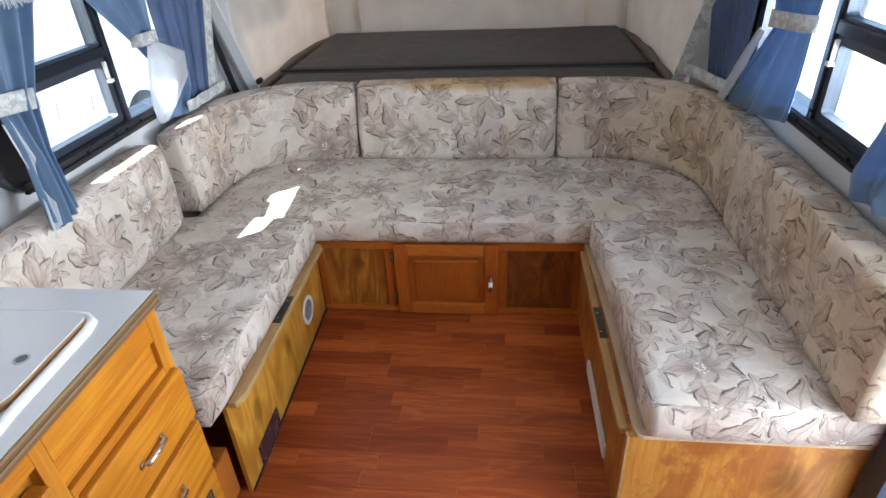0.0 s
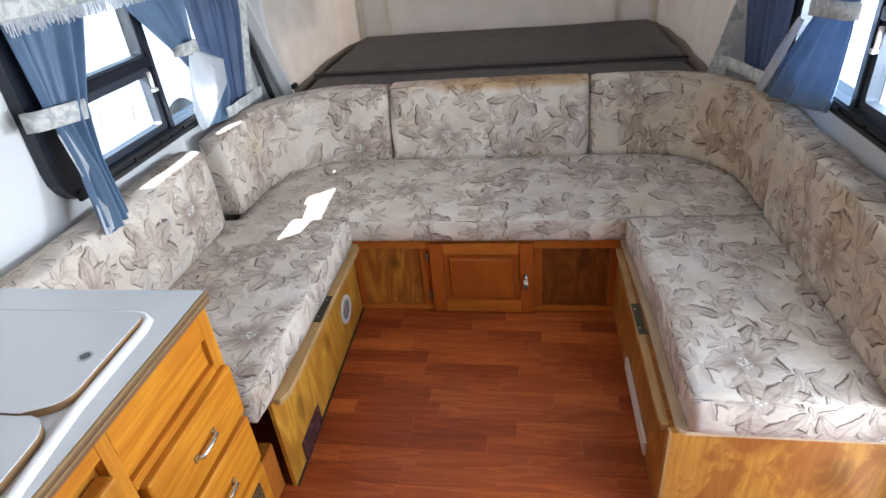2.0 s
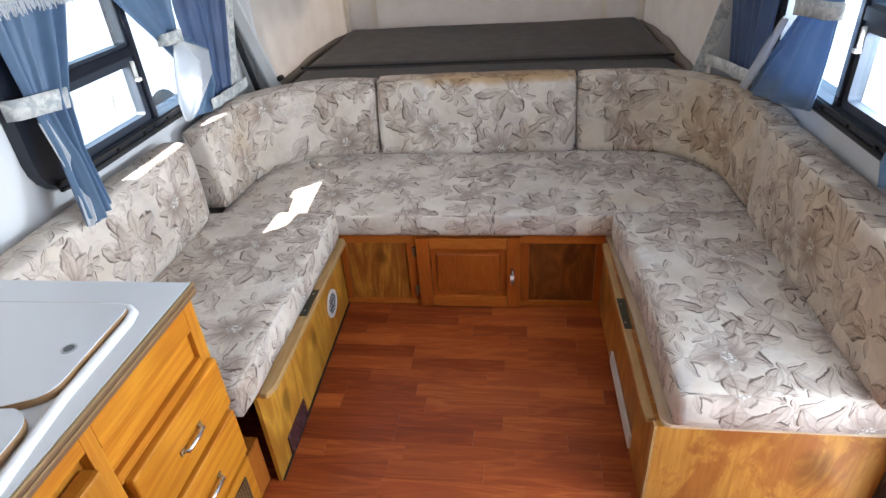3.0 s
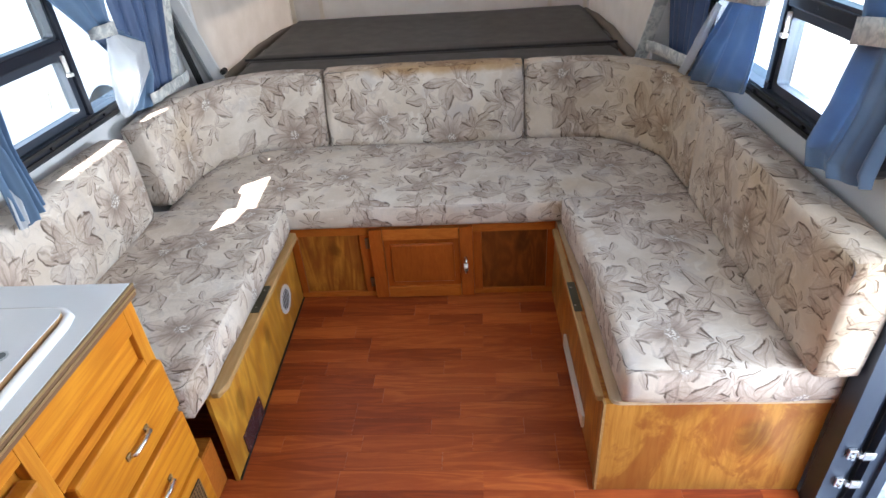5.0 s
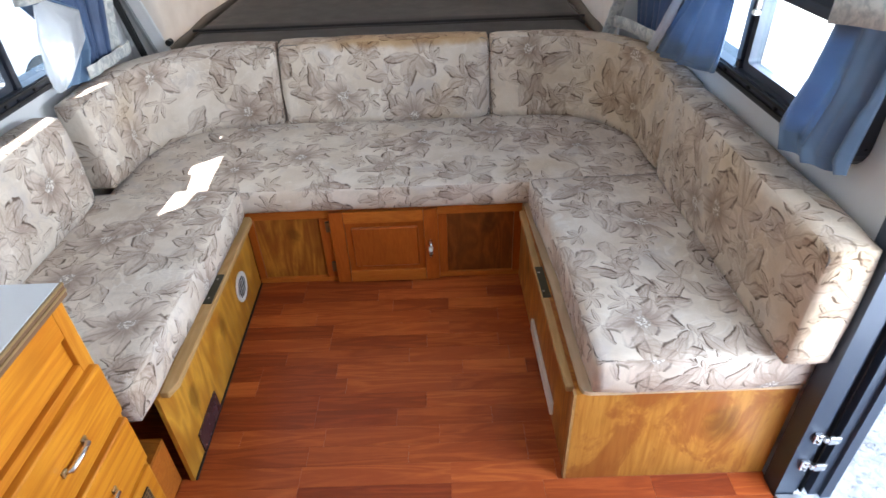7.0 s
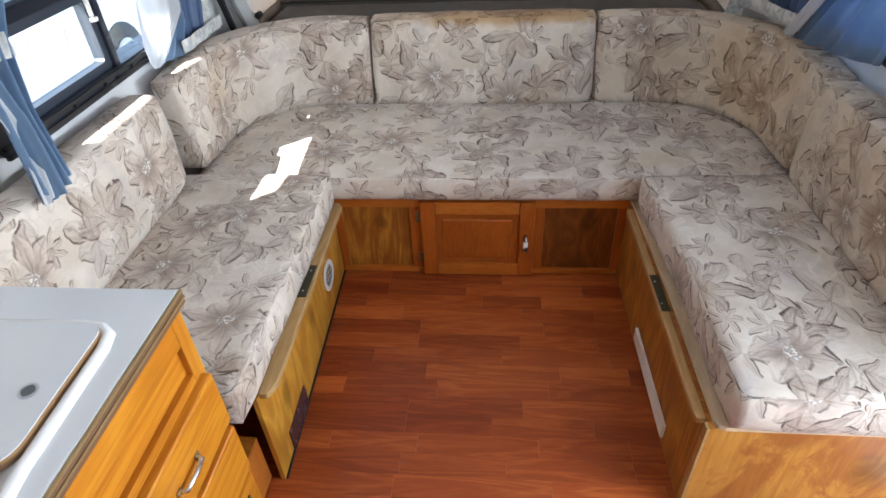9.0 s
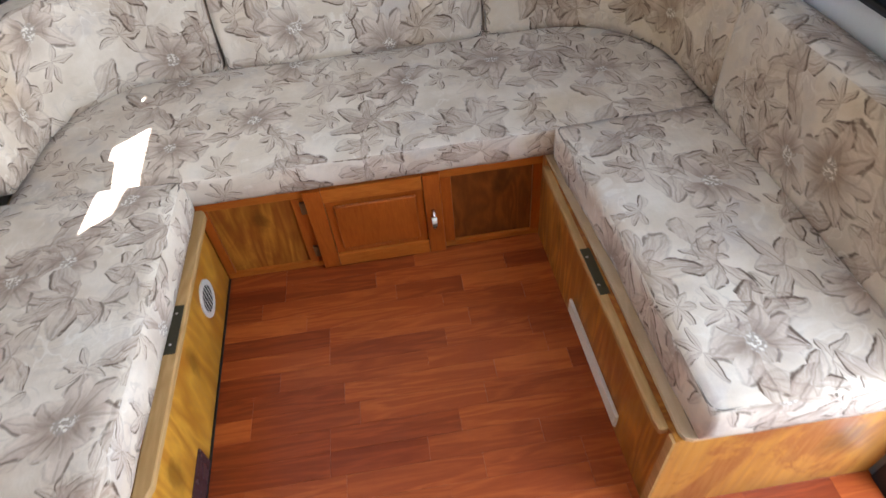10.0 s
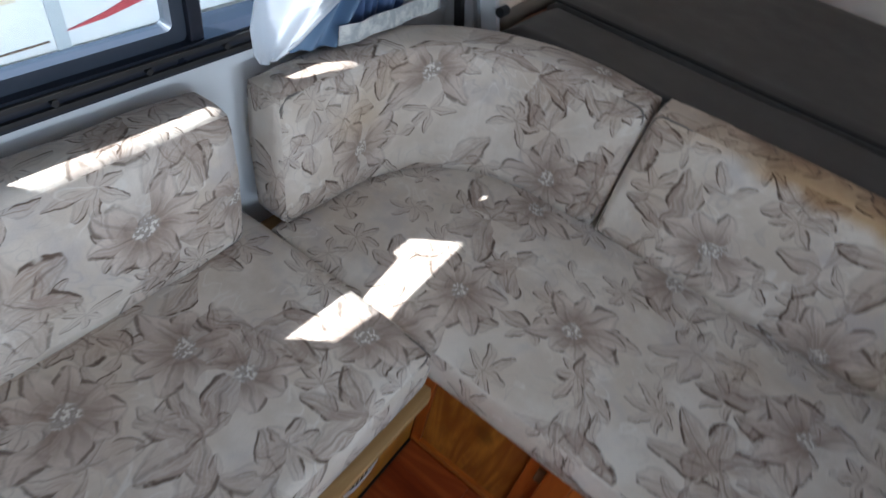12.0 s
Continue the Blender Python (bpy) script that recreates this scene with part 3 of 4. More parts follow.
def window(name, side, y0, y1, z0, z1, mull, bar, label, wl=0.075, turn=0.06):
    """A sliding window: rounded dark frame, one upright, a cross bar in the nearer half, panes and catches."""
    x_in, x_out = side * 1.052, side * 1.135
    a, b = sorted((x_in, x_out))
    w = thing(name, (side * 1.1, (y0 + y1) / 2, z0), label, "window", kind="structure")
    part("window_frame", ring(bmesh.new(), y0, y1, z0, z1, 0.045, turn, "x", a, b, wl), FRAME, w)
    bm = bmesh.new()
    lo, hi = sorted((side * 1.058, side * 1.12))
    box(bm, lo, hi, mull, mull + 0.026, z0 + 0.043, z1 - 0.043, 0.003)
    part("mullion", bm, FRAME, w)
    bm = bmesh.new()
    lo, hi = sorted((side * 1.06, side * 1.115))
    box(bm, lo, hi, y0 + wl - 0.002, mull, bar, bar + 0.034, 0.004)
    part("cross_bar", bm, FRAME, w)
    lo, hi = sorted((side * 1.068, side * 1.10))
    for q0, q1, sw in ((z0 + 0.044, bar, 0.024), (bar + 0.034, z1 - 0.044, 0.009)):
        part("sash", ring(bmesh.new(), y0 + wl - 0.001, mull - 0.001, q0, q1, sw, 0.014, "x", lo, hi), SASH, w)
    # inner track with screw heads
    lo, hi = sorted((side * 1.045, side * 1.056))
    bm = boxes((lo, hi, y0 + 0.05, y1 - 0.05, z0 + 0.010, z0 + 0.018), (lo, hi, y0 + 0.05, y1 - 0.05, z0 + 0.032, z0 + 0.040))
    part("track", bm, BLACK, w)
    for k in range(5):
        bm = bmesh.new()
        part("screw", cylinder(bm, (side * 1.048, y1 - 0.89 + k * 0.15, z0 + 0.025), "x", 0.006, 0.008, 10), BLACK, w)
    for c0, c1, d0, d1 in ((y0 + wl - 0.005, mull, z0 + 0.04, bar), (y0 + wl - 0.005, mull, bar + 0.03, z1 - 0.04), (mull + 0.03, y1 - 0.04, z0 + 0.04, z1 - 0.04)):
        lo, hi = sorted((side * 1.086, side * 1.09))
        pane = part("pane", boxes((lo, hi, c0, c1, d0, d1)), GLASS, w)
        pane.visible_shadow = False
    catch = boxes((min(side * 1.056, side * 1.07), max(side * 1.056, side * 1.07), mull - 0.022, mull - 0.014, bar - 0.065, bar - 0.012),
                  (min(side * 1.050, side * 1.066), max(side * 1.050, side * 1.066), mull - 0.028, mull - 0.010, bar - 0.078, bar - 0.066), bevel=0.003)
    part("catch", catch, PORCELAIN, w, "white plastic window catch")
    return w


window("window_1", -1, 1.937, 3.0, 0.812, 1.46, 2.50, 1.068, "dark framed sliding window with a cross bar", 0.088, 0.11)
window("window_2", 1, 1.80, 2.84, 0.845, 1.46, 2.345, 1.115, "dark framed sliding window with a cross bar")

# doorway
door = thing("door_1", (1.1, 1.3, 0), "open doorway with blue-grey metal frame", "doorway", kind="structure")
part("jamb", boxes((1.066, 1.115, 1.615, 1.672, -0.01, 1.96), (1.115, 1.135, 1.63, 1.665, -0.01, 1.96)), JAMB, door)
part("outer_jamb", boxes((1.14, 1.165, 1.61, 1.66, 0.02, 1.96), (1.165, 1.19, 1.59, 1.61, 0.02, 1.96), (1.14, 1.19, 1.60, 1.612, 0.02, 1.96)), JAMB, door)
# Black strip for the dark gap between inner and outer jamb.
part("gap_strip", boxes((1.1355, 1.1395, 1.62, 1.66, 0.0, 1.96)), BLACK, door, "black strip standing in for the frame gap")
part("jamb", boxes((1.066, 1.115, 0.93, 0.95, -0.01, 1.96)), JAMB, door)
part("lintel", boxes((1.066, 1.135, 0.951, 1.614, 1.93, 1.96)), JAMB, door)
for z in (0.135, 0.24):
    bm = boxes((1.088, 1.108, 1.604, 1.615, z - 0.016, z + 0.016), (1.118, 1.146, 1.596, 1.603, z - 0.010, z + 0.016), (1.108, 1.120, 1.597, 1.612, z - 0.005, z + 0.009), bevel=0.003)
    hinge = part("hinge", bm, STEEL, door, "bright zinc door catch")
    for dz in (-0.009, 0.009):
        bm = bmesh.new()
        part("bolt", cylinder(bm, (1.098, 1.602, z + dz), "y", 0.004, 0.006, 8), STEEL, hinge)
bm = bmesh.new()
prism(bm, [(1.066, -0.03), (1.066, 0.006), (1.10, 0.006), (1.135, -0.004), (1.135, -0.05)], "y", 0.95, 1.612)
tagged(link("threshold", bm, ALU), "aluminium door threshold strip", "threshold", kind="structure")

# ---- the bunk end ----
bunk = thing("bunk_platform", (0, 3.9, 0.64), "pull-out bunk platform under the mattress", "bunk")
part("board", boxes((-1.0, 1.0, 3.302, 4.68, 0.642, 0.665)), DARKPINE, bunk)
part("edge_rail", boxes((-1.02, 1.02, 4.681, 4.72, 0.60, 0.70)), ALU, bunk)

mattress = thing("mattress", (0, 3.9, 0.665), "charcoal vinyl bunk mattress in two sections", "mattress")


def vinyl_pad(y0, y1, z1, seed):
    bm = bmesh.new()
    nx, ny = 40, 24
    rows = []
    for j in range(ny + 1):
        row = []
        for i in range(nx + 1):
            u, v = i / nx, j / ny
            x, y = -0.91 + 1.82 * u, y0 + (y1 - y0) * v
            e = min(1, min(u, 1 - u) * 1.82 / 0.03, min(v, 1 - v) * (y1 - y0) / 0.02)
            z = z1 - 0.03 * (1 - math.sqrt(max(0, e * (2 - e)))) + 0.005 * noise.noise(Vector((x * 2.2, y * 3, seed)))
            row.append(bm.verts.new((x, y, z)))
        rows.append(row)
    for a, b in zip(rows, rows[1:]):
        for i in range(nx):
            bm.faces.new((a[i], a[i + 1], b[i + 1], b[i]))
    rim = rows[0] + [r[-1] for r in rows[1:]] + rows[-1][-2::-1] + [r[0] for r in rows[-2:0:-1]]
    low = [bm.verts.new((v.co.x, v.co.y, 0.667)) for v in rim]
    for i in range(len(rim)):
        k = (i + 1) % len(rim)
        bm.faces.new((rim[i], rim[k], low[k], low[i]))
    bm.faces.new(low)
    return bm


part("pad", vinyl_pad(3.31, 3.545, 0.745, 1), VINYL, mattress, smooth=True)
part("pad", vinyl_pad(3.552, 4.52, 0.755, 2), VINYL, mattress, smooth=True)
bm = bmesh.new()
part("piping", tube(bm, [(-0.905, 3.556, 0.752), (0.905, 3.556, 0.752)], 0.006, 6), BLACK, mattress)

tent = thing("bunk_tent", (0, 4.0, 0.7), "cream canvas tent end over the bunk", "tent")


def canvas(p, q, r, s, seed, n=26):
    """A slack sheet between four corners."""
    bm = bmesh.new()
    p, q, r, s = map(Vector, (p, q, r, s))
    nrm = (q - p).cross(s - p).normalized()
    rows = []
    for j in range(n + 1):
        v = j / n
        row = []
        for i in range(n + 1):
            u = i / n
            c = p.lerp(q, u).lerp(s.lerp(r, u), v)
            sag = 0.022 * noise.noise(c * 3.2 + Vector((seed, 0, 0))) + 0.010 * noise.noise(c * 9 + Vector((0, seed, 0)))
            edge = min(1, 8 * min(u, 1 - u, v, 1 - v))
            row.append(bm.verts.new(c + nrm * sag * edge))
        rows.append(row)
    for a, b in zip(rows, rows[1:]):
        for i in range(n):
            bm.faces.new((a[i], a[i + 1], b[i + 1], b[i]))
    return bm


cloth_part("side_canvas", canvas((-1.0, 3.34, 0.66), (-0.95, 4.62, 0.66), (-0.95, 4.62, 2.0), (-1.06, 3.34, 2.03), 1), CANVAS, tent)
cloth_part("side_canvas", canvas((1.0, 3.34, 0.66), (0.95, 4.62, 0.66), (0.95, 4.62, 2.0), (1.06, 3.34, 2.03), 2), CANVAS, tent)
cloth_part("end_canvas", canvas((-0.95, 4.622, 0.66), (0.95, 4.622, 0.66), (0.95, 4.622, 2.0), (-0.95, 4.622, 2.0), 3), CANVAS, tent)
cloth_part("roof_canvas", canvas((-1.06, 3.36, 2.03), (1.06, 3.36, 2.03), (0.95, 4.62, 2.0), (-0.95, 4.62, 2.0), 4), CANVAS, tent)
# Unseen rear canvas, added so soft fill light comes from behind.
rear_fill_canvas = thing("rear_fill_canvas", (0, -1.4, 0.75), "unseen cream canvas added at the rear for fill light", "tent")
cloth_part("end_canvas", canvas((-1.02, -1.36, 0.72), (1.02, -1.36, 0.72), (1.02, -1.36, 2.08), (-1.02, -1.36, 2.08), 6), FILL_CANVAS, rear_fill_canvas)
for x in (-0.925, -0.74, 0.70, 0.92):
    part("seam_tape", boxes((x - 0.012, x + 0.012, 4.585, 4.592, 0.67, 1.98)), SEAM, tent)
for sx in (-1, 1):
    bm = bmesh.new()
    part("hem_roll", tube(bm, [(sx * (0.955 - 0.03 * k / 9 + 0.006 * math.sin(k * 2.1)), 3.38 + 1.2 * k / 9, 0.70 + 0.03 * math.sin(k / 9 * math.pi)) for k in range(10)], 0.022, 8), plain("worn_hem", (0.20, 0.17, 0.14), 0.9, 0, 0.3, 30), tent, smooth=True)

# lift post and strut at the corners
for sx in (-1,):
    post = thing("lift_post", (sx * 0.95, 3.3, 0.70), "white slanting corner post with a black lift arm", "post", "corner posts")
    bm = bmesh.new()
    prism(bm, [(sx * 0.905, 0.70), (sx * 0.955, 0.70), (sx * 1.115, 1.22), (sx * 1.065, 1.22)], "y", 3.285, 3.30)
    part("post_face", bm, WHITE, post)
    bm = bmesh.new()
    prism(bm, [(sx * 0.958, 0.70), (sx * 0.972, 0.70), (sx * 1.118, 1.18), (sx * 1.104, 1.18)], "y", 3.275, 3.30)
    part("flange", bm, ALU, post)
    bm = bmesh.new()
    prism(bm, [(sx * 1.00, 0.70), (sx * 1.022, 0.70), (sx * 1.088, 1.02), (sx * 1.066, 1.02)], "y", 3.25, 3.268)
    arm = part("lift_arm", bm, BLACK, post)
    part("arm_head", boxes((min(sx * 1.06, sx * 1.088), max(sx * 1.06, sx * 1.088), 3.244, 3.272, 1.0, 1.062), bevel=0.006), BLACK, post)
    bm = bmesh.new()
    part("knob", cylinder(bm, (sx * 0.91, 3.29, 0.775), "y", 0.013, 0.03, 14), BLACK, post)

# ---- benches ----
front = thing("front_bench", (0, 2.6, 0), "honey pine bench base with a red-stained cupboard door", "bench")
part("top_rail", boxes((-0.518, 0.518, 2.602, 2.622, 0.295, 0.338), bevel=0.002), CHERRY_X, front)
part("bottom_rail", boxes((-0.518, 0.518, 2.602, 2.622, 0.0, 0.022), bevel=0.002), CHERRY_X, front)
for x0, x1 in ((-0.518, -0.492), (-0.245, -0.20), (0.20, 0.235), (0.488, 0.518)):
    part("stile", boxes((x0, x1, 2.602, 2.622, 0.0225, 0.2945), bevel=0.002), CHERRY, front)
part("panel", boxes((-0.491, -0.246, 2.613, 2.621, 0.023, 0.294)), STREAKED, front, "amber knotty pine panel")
part("panel", boxes((0.236, 0.487, 2.613, 2.621, 0.023, 0.294)), DARKPINE, front, "dark knotty pine panel")
part("lid", boxes((-1.07, 1.07, 2.604, 3.295, 0.3385, 0.348)), CLEAT, front)
part("back_panel", boxes((-1.07, 1.07, 2.63, 2.64, 0.0, 0.338)), DARKPINE, front)
cup = part("cupboard_door", boxes((-0.1485, 0.1465, 2.592, 2.6, 0.0565, 0.2785)), CHERRY, front, "red-stained raised-panel door")
for x0, x1 in ((-0.203, -0.150), (0.148, 0.201)):
    part("door_stile", boxes((x0, x1, 2.58, 2.6, 0.006, 0.328), bevel=0.004), CHERRY, cup)
for z0, z1 in ((0.006, 0.056), (0.279, 0.328)):
    part("door_rail", boxes((-0.1495, 0.1475, 2.581, 2.6, z0, z1), bevel=0.003), CHERRY_X, cup)
bm = bmesh.new()
box(bm, -0.128, 0.126, 2.582, 2.5915, 0.076, 0.259, 0.007, 1)
part("raised_panel", bm, CHERRY, cup)
bm = bmesh.new()
tube(bm, [(0.171, 2.578, 0.125), (0.171, 2.562, 0.135), (0.171, 2.556, 0.158), (0.171, 2.562, 0.182), (0.171, 2.578, 0.195)], 0.006, 10)
handle = part("handle", bm, STEEL, cup, "white and chrome pull handle", True)
part("handle_sleeve", tube(bmesh.new(), [(0.171, 2.557, 0.150), (0.171, 2.554, 0.162), (0.171, 2.558, 0.178)], 0.0085, 10), PORCELAIN, cup, "white ceramic sleeve", True)
for z in (0.075, 0.26):
    bm = bmesh.new()
    part("hinge", boxes((-0.222, -0.204, 2.592, 2.602, z - 0.022, z + 0.022), bevel=0.002), BROWN, cup)

left = thing("left_bench", (-0.6, 2.15, 0), "amber plywood bench base with a pale cleat", "bench", "side benches")
part("face_panel", prism(bmesh.new(), [(-0.532, 2.6), (-0.52, 2.6), (-0.492, 1.716), (-0.504, 1.716)], "z", 0.0, 0.335), PLY_Y, left)
part("lid", boxes((-1.07, -0.510, 1.72, 2.600, 0.3375, 0.348)), CLEAT, left)
part("inner_side", boxes((-1.07, -0.533, 2.585, 2.60, 0.0, 0.335)), DARKPINE, left)
bm = bmesh.new()
prism(bm, [(-0.509, 2.553), (-0.478, 2.553), (-0.466, 2.535), (-0.456, 1.765), (-0.470, 1.728), (-0.491, 1.728)], "z", 0.326, 0.3455)
bmesh.ops.bevel(bm, geom=bm.edges[:], offset=0.002, segments=1, affect="EDGES")
part("cleat", bm, CLEAT, left, "pale pine table cleat")
plate = part("catch_plate", prism(bmesh.new(), [(-0.494, 2.205), (-0.4675, 2.205), (-0.4655, 2.066), (-0.492, 2.066)], "z", 0.3456, 0.3485), OLIVE, left, "dark metal table catch")
for yy in (2.09, 2.18):
    part("plate_screw", cylinder(bmesh.new(), (-0.480, yy, 0.3487), "z", 0.0035, 0.001, 10), STEEL, plate)
VX, VY, VZ = -0.5088, 2.397, 0.1475
vent = part("air_vent", ring(bmesh.new(), VY - 0.056, VY + 0.056, VZ - 0.056, VZ + 0.056, 0.016, 0.0555, "x", VX - 0.010, VX), PORCELAIN, left, "round white plastic air vent")
# Black disc in place of the shaded opening behind the slats.
part("vent_opening_dark", cylinder(bmesh.new(), (VX - 0.005, VY, VZ), "x", 0.041, 0.006, 28), BLACK, vent)
for k in range(5):
    c = -0.028 + 0.014 * k
    h = math.sqrt(0.041 ** 2 - c * c)
    part("vent_slat", boxes((VX - 0.003, VX - 0.0005, VY + c - 0.0010, VY + c + 0.0010, VZ - h, VZ + h)), PORCELAIN, vent)
# Thin black strip paints the shadow line at the bench foot.
part("foot_shadow_strip", prism(bmesh.new(), [(-0.5195, 2.598), (-0.5135, 2.598), (-0.486, 1.718), (-0.4915, 1.718)], "z", 0.0002, 0.005), BLACK, left)
kick = part("kick_plate", prism(bmesh.new(), [(-0.5005, 1.972), (-0.4955, 1.972), (-0.4902, 1.808), (-0.4950, 1.808)], "z", 0.006, 0.078), PLUM, left, "dark plum plastic plate")
for yy in (1.822, 1.958):
    part("plate_screw", cylinder(bmesh.new(), (-0.4935 - 0.03 * (yy - 1.85), yy, 0.066 if yy > 1.9 else 0.018), "x", 0.004, 0.006, 10), STEEL, kick)

right = thing("right_bench", (0.8, 2.15, 0), "honey pine bench base with plain end panel", "bench", "side benches")
part("face_panel", prism(bmesh.new(), [(0.515, 2.6), (0.527, 2.6), (0.541, 1.705), (0.529, 1.705)], "z", 0.0, 0.335), STREAKED, right)
part("end_panel", boxes((0.530, 1.066, 1.684, 1.7045, 0.0, 0.336), bevel=0.0015), KNOTTY, right, "knotty pine end panel")
bm = bmesh.new()
prism(bm, [(0.516, 2.6), (1.066, 2.6), (1.066, 1.680), (0.560, 1.680), (0.546, 1.685), (0.540, 1.70), (0.536, 2.1)], "z", 0.3365, 0.348)
part("lid", bm, LIP, right, "pale lid edge")
bm = bmesh.new()
prism(bm, [(0.4975, 2.545), (0.520, 2.545), (0.534, 1.715), (0.512, 1.715), (0.508, 1.735)], "z", 0.312, 0.334)
bmesh.ops.bevel(bm, geom=bm.edges[:], offset=0.003, segments=1, affect="EDGES")
part("cleat", bm, CLEAT, right, "pale pine table cleat")
plate = part("catch_plate", prism(bmesh.new(), [(0.503, 2.20), (0.527, 2.20), (0.530, 2.052), (0.5065, 2.052)], "z", 0.3342, 0.3362), OLIVE, right, "dark metal table catch")
for yy in (2.08, 2.17):
    part("plate_screw", cylinder(bmesh.new(), (0.512, yy, 0.3366), "z", 0.0035, 0.001, 10), STEEL, plate)
bm = bmesh.new()
prism(bm, [(0.512, 2.25), (0.5205, 2.25), (0.5260, 1.872), (0.5175, 1.872)], "z", 0.026, 0.082)
bmesh.ops.bevel(bm, geom=bm.edges[:], offset=0.004, segments=2, affect="EDGES")
part("heater_grille", bm, PORCELAIN, right, "long white plastic vent strip")
part("corner_trim", boxes((0.5235, 0.5295, 1.6835, 1.704, 0.0, 0.335)), CLEAT, right)

box_ob = thing("wheel_box", (-0.8, 1.63, 0), "low stained pine box beside the bench", "box")
part("box_front", boxes((-0.545, -0.533, 1.548, 1.722, 0.0, 0.168)), CHERRY_X, box_ob)
part("box_top", boxes((-1.07, -0.533, 1.548, 1.722, 0.1685, 0.18)), PINE_X, box_ob)

# ---- cushions ----
SEAT0, SEAT1, BACK1 = 0.3485, 0.462, 0.775


def seat_place(x0, y0):
    return lambda u, v, w: Vector((x0 + u, y0 + v, SEAT0 + w))


def front_place(u, v, w):
    """The front seat is a little lower than its neighbours and rises towards the back."""
    return Vector((-0.975 + u, 2.562 + v, SEAT0 + w / 0.113 * (0.091 + 0.024 * v / 0.645)))


def right_place(u, v, w):
    """Set back from the lip of the lid, more so towards the doorway."""
    back = 0.034 * min(1.0, (0.885 - v) / 0.45)
    return Vector((0.524 + u + back * (1 - u / 0.55), 1.67 + v, SEAT0 + w))


cushion("seat_cushion", (0.590, 0.925, 0.113), 0.026, seat_place(-1.075, 1.63), "cream floral bench seat cushion with sunlight across it", 1)
cushion("seat_cushion", (1.985, 0.645, 0.113), 0.028, front_place, "wide cream floral seat cushion on the front bench", 2, step=0.016,
        creases=((1.04, 0.003, 0.010), (1.075, 0.003, 0.012), (0.95, 0.002, 0.016), (1.14, 0.0025, 0.010), (1.21, 0.002, 0.014)))
cushion("seat_cushion", (0.550, 0.885, 0.113), 0.024, right_place, "cream floral bench seat cushion above pine end panel", 3)

HB = BACK1 - SEAT1 + 0.004


def back_side(side, front_x, y0):
    """Upright back along a side wall: u along y, v from front to wall, w up."""
    return lambda u, v, w: Vector((side * (front_x + v + 0.012 * w), y0 + u, SEAT1 - 0.002 + w))


cushion("backrest", (0.962, 0.112, HB + 0.002), 0.034, back_side(-1, 0.947, 1.535), "cream floral upright backrest against the wall", 4)
cushion("backrest", (0.905, 0.108, HB - 0.002), 0.024, back_side(1, 0.957, 1.633), "yellower floral upright backrest beside the doorway", 5, material=FLORAL_YELLOW)
cushion("backrest", (0.866, 0.105, HB + 0.004), 0.022, lambda u, v, w: Vector((-0.431 + u, 3.10 + v + 0.2 * w, SEAT1 - 0.002 + w)), "cream floral middle backrest with browned top edge", 6, material=FLORAL_TOP)


def corner_back(side, end_x, end_y, label, seed, material=None):
    """A backrest that bends round the corner of the dinette."""
    cx, cy, ry = end_x - 0.33, 2.77, 0.33
    pts = [(0.437, 3.10), (cx, 3.10)]
    for k in range(1, 17):
        a = radians(90 - 90 * k / 16)
        pts.append((cx + 0.33 * math.cos(a), cy + ry * math.sin(a)))
    pts.append((end_x, end_y))
    dist = [0.0]
    for p, q in zip(pts, pts[1:]):
        dist.append(dist[-1] + math.hypot(q[0] - p[0], q[1] - p[1]))

    def place(u, v, w):
        u = min(max(u, 0.0), dist[-1])
        i = max(k for k in range(len(pts) - 1) if dist[k] <= u + 1e-9)
        f = (u - dist[i]) / (dist[i + 1] - dist[i])
        x, y = [a + (b - a) * f for a, b in zip(pts[i], pts[i + 1])]
        ang = min(1, max(0, (u - dist[1]) / (dist[-2] - dist[1]))) * math.pi / 2
        lean = 0.2 * math.cos(ang) + 0.03 * math.sin(ang)
        off = v + lean * w
        return Vector((side * (x + math.sin(ang) * off), y + math.cos(ang) * off, SEAT1 - 0.002 + w))

    return cushion("corner_backrest", (dist[-1], 0.105, HB), 0.026, place, label, seed, material=material)


corner_back(-1, 0.925, 2.578, "cream floral curved corner backrest with sunlit edge", 7)
corner_back(1, 0.965, 2.548, "cream floral curved corner backrest, yellower in tone", 8, FLORAL_YELLOW)

# ---- kitchen cabinet ----
cab = thing("kitchen_cabinet", (-0.78, 1.0, 0), "honey pine kitchen cabinet with drawers", "cabinet")
F = -0.455
part("carcass", boxes((-1.07, F - 0.022, 0.15, 1.545, 0.06, 0.805)), PINE_V, cab)
part("toe_board", boxes((-1.07, F - 0.05, 0.15, 1.54, 0.0, 0.0595)), BROWN, cab)
part("stile", boxes((F - 0.0215, F, 1.515, 1.548, 0.06, 0.803), bevel=0.002), PINE_V, cab)
part("stile", boxes((F - 0.0215, F, 1.195, 1.222, 0.06, 0.803), bevel=0.002), PINE_V, cab)
part("top_rail", boxes((F - 0.0215, F, 0.15, 1.1945, 0.76, 0.803), (F - 0.0215, F, 1.2225, 1.5145, 0.735, 0.803), bevel=0.002), PINE_Y, cab)
part("false_front", boxes((F - 0.0215, F - 0.012, 1.2225, 1.5145, 0.668, 0.7345)), PINE_Y, cab)
part("rail", boxes((F - 0.0215, F, 1.2225, 1.5145, 0.644, 0.6675), (F - 0.0215, F, 1.2225, 1.5145, 0.492, 0.508), (F - 0.0215, F, 1.2225, 1.5145, 0.335, 0.352), bevel=0.0015), PINE_Y, cab)


